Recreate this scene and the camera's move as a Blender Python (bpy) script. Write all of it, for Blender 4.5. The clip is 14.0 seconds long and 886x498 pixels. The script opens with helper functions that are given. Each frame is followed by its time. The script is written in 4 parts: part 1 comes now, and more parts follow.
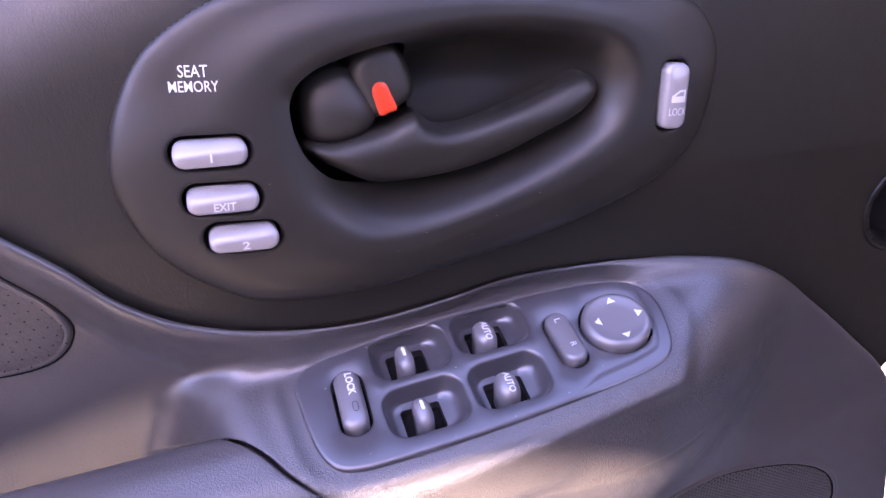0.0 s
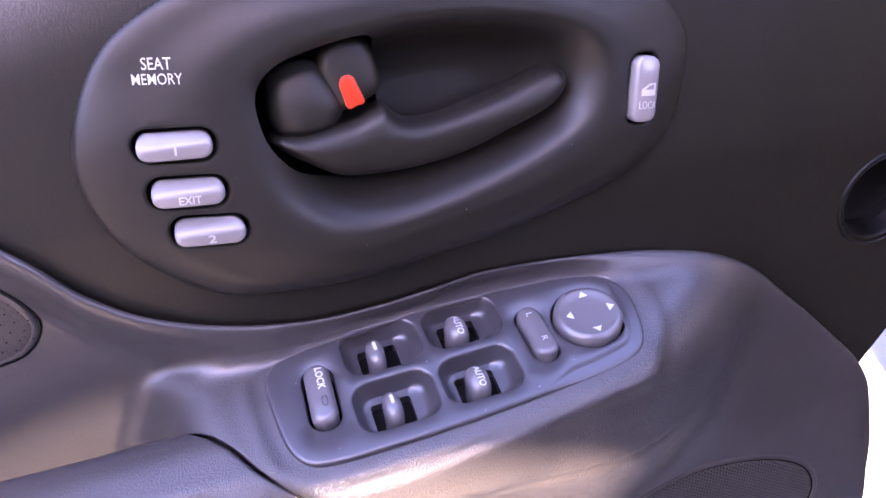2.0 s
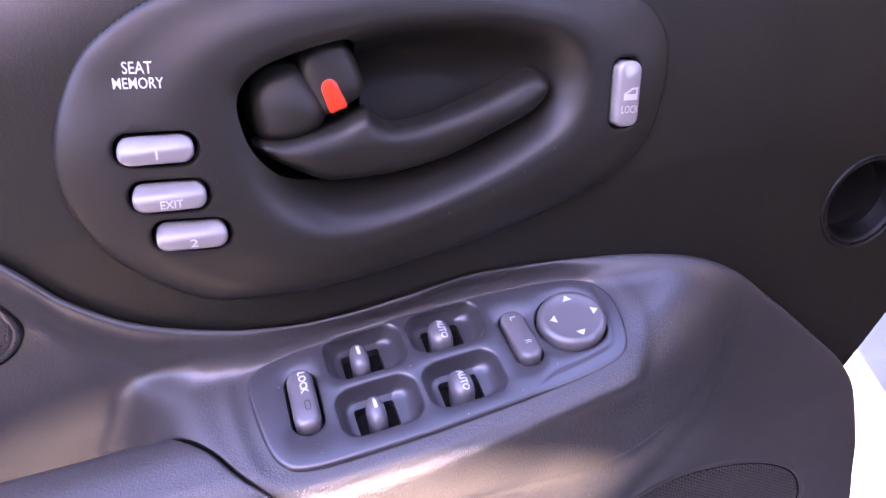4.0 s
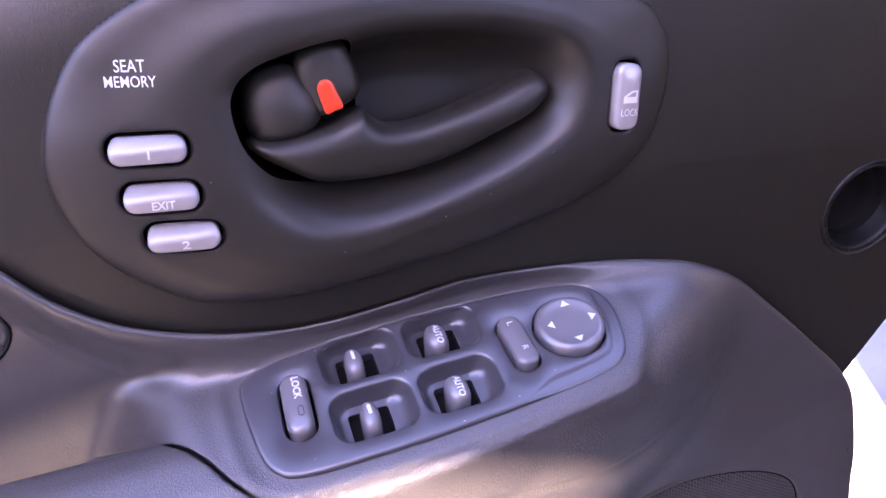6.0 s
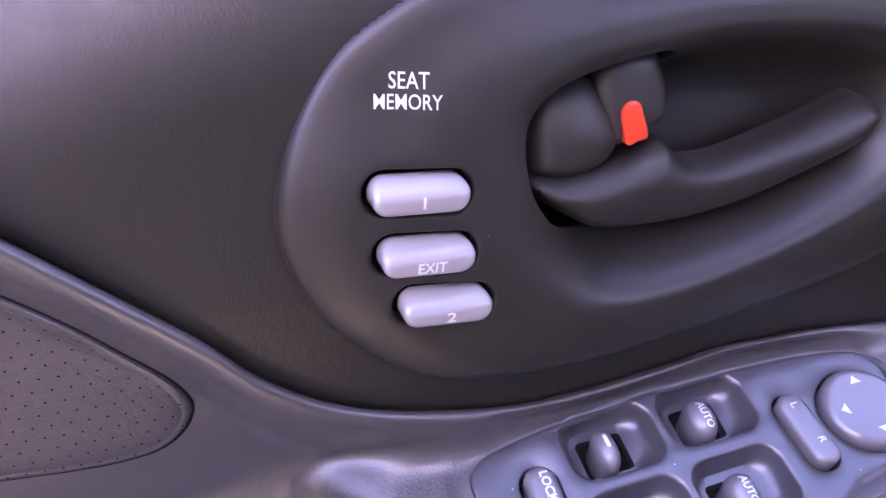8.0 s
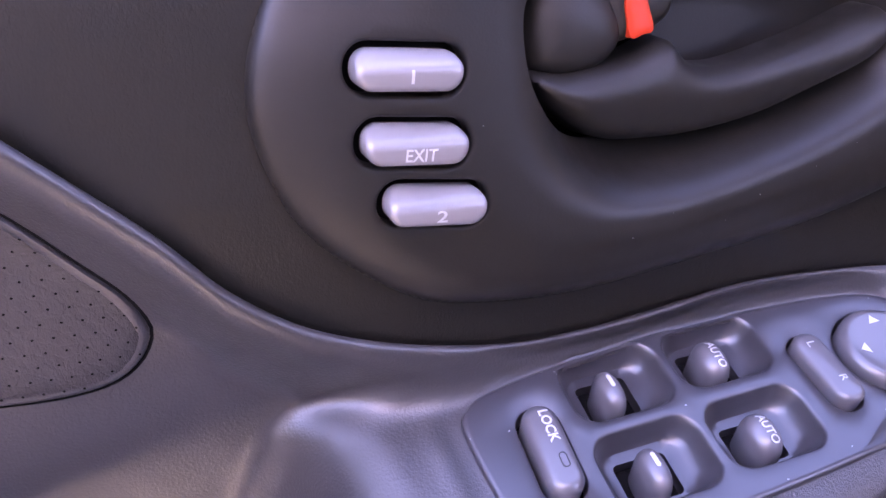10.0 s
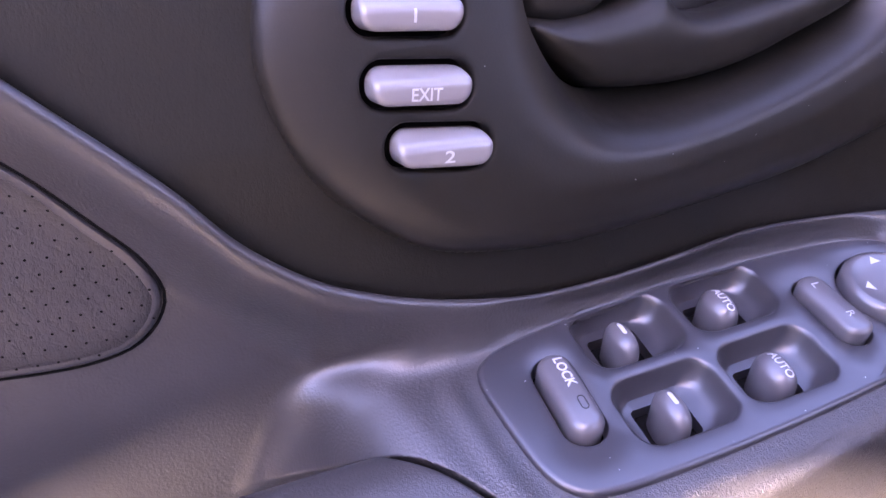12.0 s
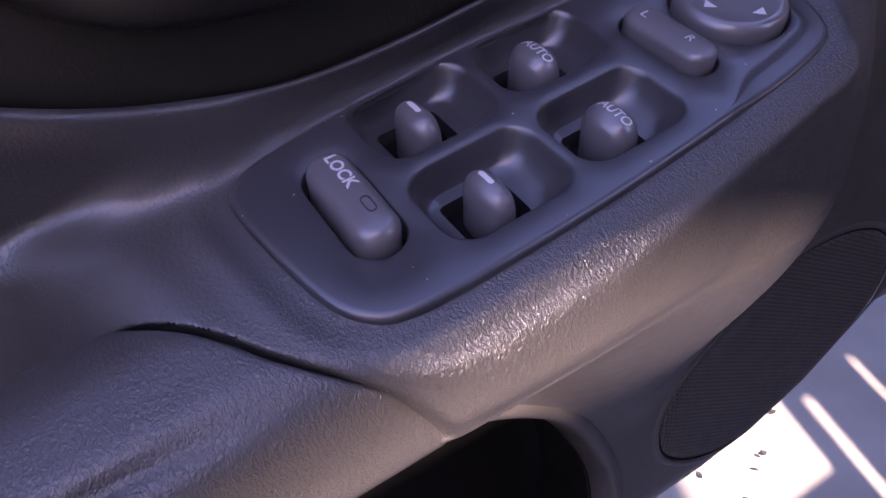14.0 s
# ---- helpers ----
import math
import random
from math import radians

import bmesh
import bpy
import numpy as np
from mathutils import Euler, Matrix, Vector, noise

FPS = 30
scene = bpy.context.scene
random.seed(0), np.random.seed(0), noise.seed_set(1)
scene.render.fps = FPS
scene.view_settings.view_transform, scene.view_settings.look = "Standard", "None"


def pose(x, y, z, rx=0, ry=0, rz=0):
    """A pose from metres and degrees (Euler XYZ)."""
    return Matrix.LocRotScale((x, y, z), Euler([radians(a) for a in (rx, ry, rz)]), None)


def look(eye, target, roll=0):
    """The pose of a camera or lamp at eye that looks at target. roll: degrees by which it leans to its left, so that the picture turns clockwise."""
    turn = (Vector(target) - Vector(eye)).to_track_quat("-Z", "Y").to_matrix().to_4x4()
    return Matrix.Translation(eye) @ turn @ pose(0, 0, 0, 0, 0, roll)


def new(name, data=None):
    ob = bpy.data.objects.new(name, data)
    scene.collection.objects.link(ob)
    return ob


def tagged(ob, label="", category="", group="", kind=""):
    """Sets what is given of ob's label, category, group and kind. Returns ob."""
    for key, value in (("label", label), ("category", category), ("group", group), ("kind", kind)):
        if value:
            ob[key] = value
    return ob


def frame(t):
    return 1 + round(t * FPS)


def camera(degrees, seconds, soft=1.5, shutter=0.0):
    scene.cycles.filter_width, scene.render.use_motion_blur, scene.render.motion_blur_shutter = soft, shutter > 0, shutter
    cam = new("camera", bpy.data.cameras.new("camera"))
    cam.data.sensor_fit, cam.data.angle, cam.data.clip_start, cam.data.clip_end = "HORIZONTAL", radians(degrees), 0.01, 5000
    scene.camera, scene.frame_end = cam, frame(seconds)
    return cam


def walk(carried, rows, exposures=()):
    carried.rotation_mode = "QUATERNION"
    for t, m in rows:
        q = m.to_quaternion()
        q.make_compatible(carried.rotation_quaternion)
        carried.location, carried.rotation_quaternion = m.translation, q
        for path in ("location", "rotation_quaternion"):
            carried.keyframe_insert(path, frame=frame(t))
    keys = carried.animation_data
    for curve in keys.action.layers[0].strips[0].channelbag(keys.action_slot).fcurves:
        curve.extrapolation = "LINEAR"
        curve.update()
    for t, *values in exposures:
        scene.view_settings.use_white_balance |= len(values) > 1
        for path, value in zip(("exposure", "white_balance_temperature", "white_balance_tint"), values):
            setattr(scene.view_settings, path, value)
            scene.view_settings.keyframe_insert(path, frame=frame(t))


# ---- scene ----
cam = camera(57.55, 14.0)
EYE, TILT, TURN = 1.03, -30.0, -17.0
ROWS = [
    (0.0, 0.0008, 0.0002, 0.0008, -0.00, 0.00, 0.00),
    (0.5, 0.0062, 0.0021, 0.0036, 0.06, -0.13, -0.09),
    (1.0, 0.0096, 0.0034, 0.0011, -0.06, -0.01, 0.07),
    (1.5, 0.0123, 0.0026, -0.0004, -0.12, 0.13, 0.17),
    (2.0, 0.0128, 0.0012, -0.0024, -0.30, 0.05, 0.16),
    (2.5, 0.0120, -0.0022, -0.0028, -0.37, -0.00, 0.36),
    (3.0, 0.0096, -0.0015, -0.0039, -0.72, 0.14, 0.32),
    (3.5, 0.0165, 0.0003, -0.0037, -0.76, 0.39, 0.30),
    (6.0, 0.0174, 0.0063, -0.0033, -1.05, 0.74, -0.12),
    (6.5, 0.0057, 0.0263, -0.0002, -1.39, 0.39, -0.10),
    (7.0, -0.0356, 0.0569, 0.0122, -1.86, -0.89, -0.70),
    (7.5, -0.0843, 0.0806, 0.0263, -1.66, -1.91, -2.17),
    (7.7, -0.0928, 0.0889, 0.0356, -1.86, -2.81, -2.43),
    (9.8, -0.0995, 0.1175, -0.0048, -4.24, 0.63, -2.71),
    (10.0, -0.0959, 0.1158, -0.0099, -3.81, 0.84, -2.35),
    (10.5, -0.0913, 0.1127, -0.0214, -3.70, 1.75, -0.89),
    (11.0, -0.0948, 0.1121, -0.0294, -4.00, 2.75, 0.32),
    (11.5, -0.1066, 0.1126, -0.0309, -4.65, 3.22, 0.48),
    (12.0, -0.1023, 0.1149, -0.0380, -4.60, 3.66, 0.88),
    (12.5, -0.0706, 0.1221, -0.0600, -5.35, 2.43, 2.40),
    (13.0, -0.0699, 0.1491, -0.0647, -9.41, -2.02, 4.35),
    (13.5, -0.0690, 0.1691, -0.0692, -12.35, -4.90, 9.63),
    (14.0, -0.0639, 0.1783, -0.0642, -13.44, -6.21, 11.73),
]
EXPOSURES = [(0.0, 4.74, 6950, 58), (12.2, 4.68, 6950, 58), (13.0, 4.0, 6800, 59), (13.5, 3.55, 6700, 59), (14.0, 3.1, 6650, 58)]
walk(cam, [(t, pose(0, 0, EYE, TILT, 0, TURN) @ pose(x, y, z, 90 + pitch, roll, yaw)) for t, x, y, z, yaw, pitch, roll in ROWS], EXPOSURES)

# ---- world and sun: the door stands in shade under a blue sky; a gap in an added, unseen screen lets a band of sun onto the armrest's nose ----
sdir = Vector((-0.27, -0.70, 0.66)).normalized()
world = bpy.data.worlds.new("sky")
scene.world = world
world.use_nodes = True
wn = world.node_tree.nodes
sky = wn.new("ShaderNodeTexSky")
sky.sky_type = 'NISHITA'
sky.sun_disc = False
sky.ozone_density = 3.0
sky.sun_elevation = math.asin(sdir.z)
sky.sun_rotation = math.atan2(sdir.x, sdir.y)
world.node_tree.links.new(sky.outputs[0], wn["Background"].inputs[0])
wn["Background"].inputs[1].default_value = 0.094
sun = new("sun", bpy.data.lights.new("sun", 'SUN'))
sun.data.energy, sun.data.angle, sun.data.color = 5.0, radians(0.7), (1.0, 0.96, 0.70)
sun.matrix_world = look(Vector((0, 0, 3)) + sdir, (0, 0, 3))


from mathutils.geometry import delaunay_2d_cdt
from mathutils.bvhtree import BVHTree


# ---- materials ----
def material(name, colour, rough=0.5, grain=0.0, scale=900.0, wrinkle=0.0, vary=0.12, coat=0.0, metal=0.0, spec=0.5, stain=18.0):
    m = bpy.data.materials.new(name)
    m.use_nodes = True
    n, l = m.node_tree.nodes, m.node_tree.links
    b = n["Principled BSDF"]
    b.inputs["Roughness"].default_value, b.inputs["Metallic"].default_value = rough, metal
    b.inputs["Coat Weight"].default_value, b.inputs["Coat Roughness"].default_value = coat, 0.12
    b.inputs["Specular IOR Level"].default_value = spec
    tc = n.new("ShaderNodeTexCoord")
    big = n.new("ShaderNodeTexNoise")
    big.inputs["Scale"].default_value, big.inputs["Detail"].default_value = stain, 6
    l.new(tc.outputs["Object"], big.inputs["Vector"])
    ramp = n.new("ShaderNodeMapRange")
    ramp.inputs[1].default_value, ramp.inputs[2].default_value = 0.3, 0.7
    ramp.inputs[3].default_value, ramp.inputs[4].default_value = 1 - vary, 1 + vary
    l.new(big.outputs["Fac"], ramp.inputs[0])
    mul = n.new("ShaderNodeVectorMath")
    mul.operation = 'SCALE'
    mul.inputs[0].default_value = colour
    l.new(ramp.outputs[0], mul.inputs["Scale"])
    l.new(mul.outputs[0], b.inputs["Base Color"])
    rr = n.new("ShaderNodeMapRange")
    rr.inputs[1].default_value, rr.inputs[2].default_value = 0.3, 0.7
    rr.inputs[3].default_value, rr.inputs[4].default_value = rough * 0.9, min(1, rough * 1.12)
    fine = n.new("ShaderNodeTexNoise")
    fine.inputs["Scale"].default_value, fine.inputs["Detail"].default_value = 160, 4
    l.new(tc.outputs["Object"], fine.inputs["Vector"])
    l.new(fine.outputs["Fac"], rr.inputs[0])
    l.new(rr.outputs[0], b.inputs["Roughness"])
    last = None
    if grain:
        v = n.new("ShaderNodeTexVoronoi")
        v.feature = 'SMOOTH_F1'
        v.inputs["Scale"].default_value = scale
        l.new(tc.outputs["Object"], v.inputs["Vector"])
        bp = n.new("ShaderNodeBump")
        bp.inputs["Strength"].default_value, bp.inputs["Distance"].default_value = grain, 0.0006
        l.new(v.outputs["Distance"], bp.inputs["Height"])
        last = bp
    if wrinkle:
        w = n.new("ShaderNodeTexNoise")
        w.inputs["Scale"].default_value, w.inputs["Detail"].default_value, w.inputs["Distortion"].default_value = 900, 3, 0.8
        mp = n.new("ShaderNodeMapping")
        mp.inputs["Scale"].default_value = (1.4, 1.0, 0.65)
        l.new(tc.outputs["Object"], mp.inputs["Vector"])
        l.new(mp.outputs[0], w.inputs["Vector"])
        bp = n.new("ShaderNodeBump")
        bp.inputs["Strength"].default_value, bp.inputs["Distance"].default_value = wrinkle, 0.0010
        l.new(w.outputs["Fac"], bp.inputs["Height"])
        if last:
            l.new(last.outputs[0], bp.inputs["Normal"])
        last = bp
    if last:
        l.new(last.outputs[0], b.inputs["Normal"])
    return m


M_SKIN = material("dark_vinyl", (0.0128, 0.0116, 0.0082), 0.41, 0.10, 1500, 0.13, spec=0.44)
M_ARM = material("grey_vinyl", (0.044, 0.041, 0.0405), 0.36, 0.16, 1100, 0.70, spec=0.9)
# the armrest's rounded nose is creased by use, the rest of the trim is smoother
n, l = M_ARM.node_tree.nodes, M_ARM.node_tree.links
where, sep, worn = n.new("ShaderNodeTexCoord"), n.new("ShaderNodeSeparateXYZ"), n.new("ShaderNodeMapRange")
l.new(where.outputs["Object"], sep.inputs[0])
l.new(sep.outputs["Y"], worn.inputs[0])
worn.inputs[1].default_value, worn.inputs[2].default_value = 0.258, 0.290
worn.inputs[3].default_value, worn.inputs[4].default_value = 0.62, 0.12
l.new(worn.outputs[0], n["Principled BSDF"].inputs["Normal"].links[0].from_node.inputs["Strength"])
M_BEZEL = material("dark_moulded_plastic", (0.0115, 0.0103, 0.0077), 0.45, 0.06, 1500)
M_PANEL = material("grey_moulded_plastic", (0.038, 0.036, 0.040), 0.31, 0.0, spec=1.0, vary=0.06)
M_BLACK = material("black_plastic", (0.0150, 0.0142, 0.0115), 0.48, 0.05, 1800)
M_GLOSS = material("glossy_black_plastic", (0.004, 0.004, 0.004), 0.42, spec=0.2)
# near-black painted in for shade in recesses; also joints and punched holes
M_VOID = material("shade_and_joint_black", (0.004, 0.004, 0.004), 0.8, spec=0.1)
M_BUTTON = material("grey_button_plastic", (0.225, 0.215, 0.215), 0.32, 0.0, coat=1.0, vary=0.02)
M_KNOB = material("mid_grey_knob_plastic", (0.105, 0.100, 0.104), 0.35, 0.0, coat=1.0, vary=0.05)
M_PRINT = material("white_print", (0.52, 0.52, 0.52), 0.5, vary=0.04)
M_RED = material("red_plastic", (0.62, 0.045, 0.012), 0.35, vary=0.05)
M_PAD = material("perforated_leather", (0.040, 0.037, 0.036), 0.42, 0.25, 420, 0.35)


def relief(mat, texture, socket, strength, distance, stretch, invert=False):
    """Lays one more bump over a material's own."""
    n, l = mat.node_tree.nodes, mat.node_tree.links
    tc, mp, bp = n.new("ShaderNodeTexCoord"), n.new("ShaderNodeMapping"), n.new("ShaderNodeBump")
    mp.inputs["Scale"].default_value = stretch
    l.new(tc.outputs["Object"], mp.inputs["Vector"])
    tex = n.new(texture)
    l.new(mp.outputs[0], tex.inputs["Vector"])
    bp.invert = invert
    bp.inputs["Strength"].default_value, bp.inputs["Distance"].default_value = strength, distance
    soft = n.new("ShaderNodeMapRange")
    soft.inputs[1].default_value, soft.inputs[2].default_value = (0.0, 0.12) if socket == "Distance" else (0.45, 0.75)
    l.new(tex.outputs[socket], soft.inputs[0])
    l.new(soft.outputs[0], bp.inputs["Height"])
    normal = n["Principled BSDF"].inputs["Normal"]
    if normal.links:
        l.new(normal.links[0].from_socket, bp.inputs["Normal"])
    l.new(bp.outputs[0], normal)
    return tex


# creases in the pad's leather, faint upright scuffs on the upper trim
creases = relief(M_PAD, "ShaderNodeTexVoronoi", "Distance", 0.13, 0.0006, (190, 190, 230))
creases.feature, creases.inputs["Scale"].default_value = 'DISTANCE_TO_EDGE', 1.0
scuffs = relief(M_SKIN, "ShaderNodeTexNoise", "Fac", 0.05, 0.0010, (150, 150, 40))
scuffs.inputs["Scale"].default_value, scuffs.inputs["Detail"].default_value, scuffs.inputs["Distortion"].default_value = 1.0, 5, 1.2
M_GRILLE = material("grille_cloth", (0.035, 0.035, 0.038), 0.5)
n, l = M_GRILLE.node_tree.nodes, M_GRILLE.node_tree.links
tc = n.new("ShaderNodeTexCoord")
total = None
for deg in (0, 60, 120):
    dot = n.new("ShaderNodeVectorMath")
    dot.operation = 'DOT_PRODUCT'
    dot.inputs[1].default_value = (2700 * math.cos(radians(deg)), 0, 2700 * math.sin(radians(deg)))
    l.new(tc.outputs["Object"], dot.inputs[0])
    wave = n.new("ShaderNodeMath")
    wave.operation = 'COSINE'
    l.new(dot.outputs["Value"], wave.inputs[0])
    if total is None:
        total = wave
    else:
        add = n.new("ShaderNodeMath")
        add.operation = 'ADD'
        l.new(total.outputs[0], add.inputs[0])
        l.new(wave.outputs[0], add.inputs[1])
        total = add
hole = n.new("ShaderNodeMapRange")
hole.inputs[1].default_value, hole.inputs[2].default_value = -0.3, 0.5
hole.inputs[3].default_value, hole.inputs[4].default_value = 0.0, 1.0
l.new(total.outputs[0], hole.inputs[0])
tone = n.new("ShaderNodeMix")
tone.data_type = 'RGBA'
tone.inputs["A"].default_value, tone.inputs["B"].default_value = (0.060, 0.057, 0.057, 1), (0.003, 0.004, 0.004, 1)
l.new(hole.outputs[0], tone.inputs["Factor"])
l.new(tone.outputs["Result"], n["Principled BSDF"].inputs["Base Color"])
dent = n.new("ShaderNodeBump")
dent.invert = True
dent.inputs["Strength"].default_value, dent.inputs["Distance"].default_value = 0.8, 0.0004
l.new(hole.outputs[0], dent.inputs["Height"])
l.new(dent.outputs[0], n["Principled BSDF"].inputs["Normal"])
M_GROUND = material("concrete", (0.22, 0.205, 0.18), 0.9, vary=0.15, stain=6)
# tan only for the added bounce sheet
M_TAN = material("tan_bounce", (0.44, 0.36, 0.29), 0.6, 0.2, 900)
M_PAINT = material("blue_paint", (0.05, 0.055, 0.15), 0.35, coat=0.4)


# ---- helpers for meshes ----
def part(name, bm, mat, parent=None, label="", smooth=True, sharp=40.0):
    me = bpy.data.meshes.new(name)
    if isinstance(bm, tuple):
        me.from_pydata(bm[0], [], bm[1])
        bw = bmesh.new()
        bw.from_mesh(me)
        bmesh.ops.remove_doubles(bw, verts=bw.verts, dist=2e-6)
        bmesh.ops.recalc_face_normals(bw, faces=bw.faces)
        bw.to_mesh(me)
        bw.free()
    else:
        bm.to_mesh(me)
        bm.free()
    me.materials.append(mat)
    if smooth:
        me.shade_smooth()
        me.set_sharp_from_angle(angle=radians(sharp))
    ob = new(name, me)
    if parent is not None:
        ob.parent = parent
    if label:
        tagged(ob, label)
    return ob


def empty(name, place, label, category, group="", kind=""):
    ob = new(name)
    ob.location = place
    ob.empty_display_size = 0.02
    return tagged(ob, label, category, group, kind)


def spline(points, n, closed=False):
    """Catmull-Rom through points, n samples, even in length."""
    p = np.array(points, float)
    k = len(p)
    q = np.vstack([p[-1:], p, p[:2]]) if closed else np.vstack([2 * p[:1] - p[1:2], p, 2 * p[-1:] - p[-2:-1]])
    out = []
    for i in range(k if closed else k - 1):
        a, b, c, d = q[i], q[i + 1], q[i + 2], q[i + 3]
        for t in np.linspace(0, 1, 24, endpoint=False):
            out.append(0.5 * (2 * b + (c - a) * t + (2 * a - 5 * b + 4 * c - d) * t ** 2 + (3 * b - a - 3 * c + d) * t ** 3))
    out.append(p[0] if closed else p[-1])
    out = np.array(out)
    s = np.concatenate([[0], np.cumsum(np.linalg.norm(np.diff(out, axis=0), axis=1))])
    w = np.linspace(0, s[-1], n, endpoint=not closed)
    return np.stack([np.interp(w, s, out[:, j]) for j in range(p.shape[1])], 1)


def smooth_max(a, b, k):
    h = np.clip(0.5 + 0.5 * (a - b) / k, 0, 1)
    return b + (a - b) * h + k * h * (1 - h)


def smooth_min(a, b, k):
    return -smooth_max(-a, -b, k)


def step(a, b, x):
    t = np.clip((x - a) / (b - a), 0, 1)
    return t * t * (3 - 2 * t)


def grid_faces(rows, cols, wrap=False, offset=0):
    f = []
    for i in range(rows - 1):
        for j in range(cols if wrap else cols - 1):
            k = (j + 1) % cols
            f.append((offset + i * cols + j, offset + i * cols + k, offset + (i + 1) * cols + k, offset + (i + 1) * cols + j))
    return f


def lathe(rings, cap_last=True, cap_first=False):
    """A skin over closed rings of points, each an array n x 3."""
    n = len(rings[0])
    v = np.vstack(rings)
    f = grid_faces(len(rings), n, True)
    if cap_last:
        c = len(v)
        v = np.vstack([v, rings[-1].mean(0)[None]])
        b = (len(rings) - 1) * n
        f += [(b + j, b + (j + 1) % n, c) for j in range(n)]
    if cap_first:
        c = len(v)
        v = np.vstack([v, rings[0].mean(0)[None]])
        f += [((j + 1) % n, j, c) for j in range(n)]
    return [tuple(x) for x in v], f


class Plane:
    """A place on a surface: a along the door, b up or away, c out of the surface, in millimetres."""

    def __init__(self, origin, normal):
        self.n = Vector(normal).normalized()
        self.o = Vector(origin)
        self.x = (Vector((1, 0, 0)) - self.n * self.n.x).normalized()
        self.y = self.n.cross(self.x)

    def at(self, a, b, c=0.0):
        return self.o + (self.x * a + self.y * b + self.n * c) * 0.001

    def pts(self, abc):
        o, x, y, n = (np.array(q) for q in (self.o, self.x, self.y, self.n))
        q = np.asarray(abc, float) * 0.001
        return o + q[:, :1] * x + q[:, 1:2] * y + q[:, 2:3] * n

    def matrix(self, a, b, c=0.0, turn=0.0):
        m = Matrix((self.x, self.y, self.n)).transposed().to_4x4()
        m.translation = self.at(a, b, c)
        return m @ Matrix.Rotation(radians(turn), 4, 'Z')


BEZ = Plane((0.026, 0.314, 0.8865), (0.02, -0.986, 0.156))
SWP = Plane((0.0226, 0.2972, 0.782), (-0.11, -0.268, 1.0))


def rounded(w, h, r, n=10, power=None):
    """A rounded rectangle about (0, 0), or a super-ellipse of that power."""
    if power:
        t = np.linspace(0, 2 * math.pi, 8 * n, endpoint=False)
        c, s = np.cos(t), np.sin(t)
        return np.stack([w / 2 * np.sign(c) * np.abs(c) ** (2 / power), h / 2 * np.sign(s) * np.abs(s) ** (2 / power)], 1)
    out = []
    for cx, cy, a0 in ((w / 2 - r, h / 2 - r, 0), (-w / 2 + r, h / 2 - r, 90), (-w / 2 + r, -h / 2 + r, 180), (w / 2 - r, -h / 2 + r, 270)):
        for i in range(n):
            a = radians(a0 + 90 * i / (n - 1))
            out.append((cx + r * math.cos(a), cy + r * math.sin(a)))
    return np.array(out)


def turned(p, degrees, a=0.0, b=0.0):
    c, s = math.cos(radians(degrees)), math.sin(radians(degrees))
    return np.stack([p[:, 0] * c - p[:, 1] * s + a, p[:, 0] * s + p[:, 1] * c + b], 1)


def shrunk(p, d):
    """An outline moved inwards by d."""
    t = np.roll(p, -1, 0) - np.roll(p, 1, 0)
    n = np.stack([-t[:, 1], t[:, 0]], 1) / np.maximum(np.linalg.norm(t, axis=1, keepdims=True), 1e-9)
    return p + n * d


def lettering(name, text, w, h, m, mat, parent, bold=0.02, label=""):
    """Raised print of width w and height h, in metres, on the plane of m."""
    cu = bpy.data.curves.new(name, 'FONT')
    cu.body, cu.size, cu.align_x, cu.align_y = text, 1.0, 'CENTER', 'CENTER'
    cu.offset, cu.resolution_u, cu.extrude = bold, 3, 0.0
    tmp = new(name, cu)
    me = bpy.data.meshes.new_from_object(tmp.evaluated_get(bpy.context.evaluated_depsgraph_get()))
    bpy.data.objects.remove(tmp)
    me.name = name
    co = np.array([v.co for v in me.vertices])
    lo, hi = co.min(0), co.max(0)
    me.transform(m @ Matrix.Diagonal((w / (hi[0] - lo[0]), h / (hi[1] - lo[1]), 0.01, 1)) @ Matrix.Translation((-(lo[0] + hi[0]) / 2, -(lo[1] + hi[1]) / 2, 0)))
    me.materials.clear()
    me.materials.append(mat)
    ob = new(name, me)
    ob.parent = parent
    ob.matrix_parent_inverse = parent.matrix_world.inverted() if parent.type == 'EMPTY' else Matrix()
    return tagged(ob, label) if label else ob


def conform(ob, base, plane, lift):
    """Lays a flat marking onto the surface of base, along the plane's normal."""
    tree = BVHTree.FromPolygons([v.co for v in base.data.vertices], [tuple(p.vertices) for p in base.data.polygons])
    bm = bmesh.new()
    bm.from_mesh(ob.data)
    for _ in range(2):
        long = [e for e in bm.edges if e.calc_length() > 0.0007]
        if long:
            bmesh.ops.subdivide_edges(bm, edges=long, cuts=1)
    bmesh.ops.triangulate(bm, faces=bm.faces)
    for v in bm.verts:
        hit = tree.ray_cast(v.co + plane.n * 0.02, -plane.n)[0]
        if hit:
            v.co = hit + plane.n * lift
    bm.to_mesh(ob.data)
    bm.free()


def inside(p, poly):
    """Which points of p, n x 2, lie in a closed outline."""
    x, y = p[:, 0][:, None], p[:, 1][:, None]
    x0, y0 = poly[:, 0][None], poly[:, 1][None]
    x1, y1 = np.roll(poly, -1, 0).T
    hit = ((y0 > y) != (y1[None] > y)) & (x < (x1[None] - x0) * (y - y0) / (y1[None] - y0 + 1e-12) + x0)
    return hit.sum(1) % 2 == 1


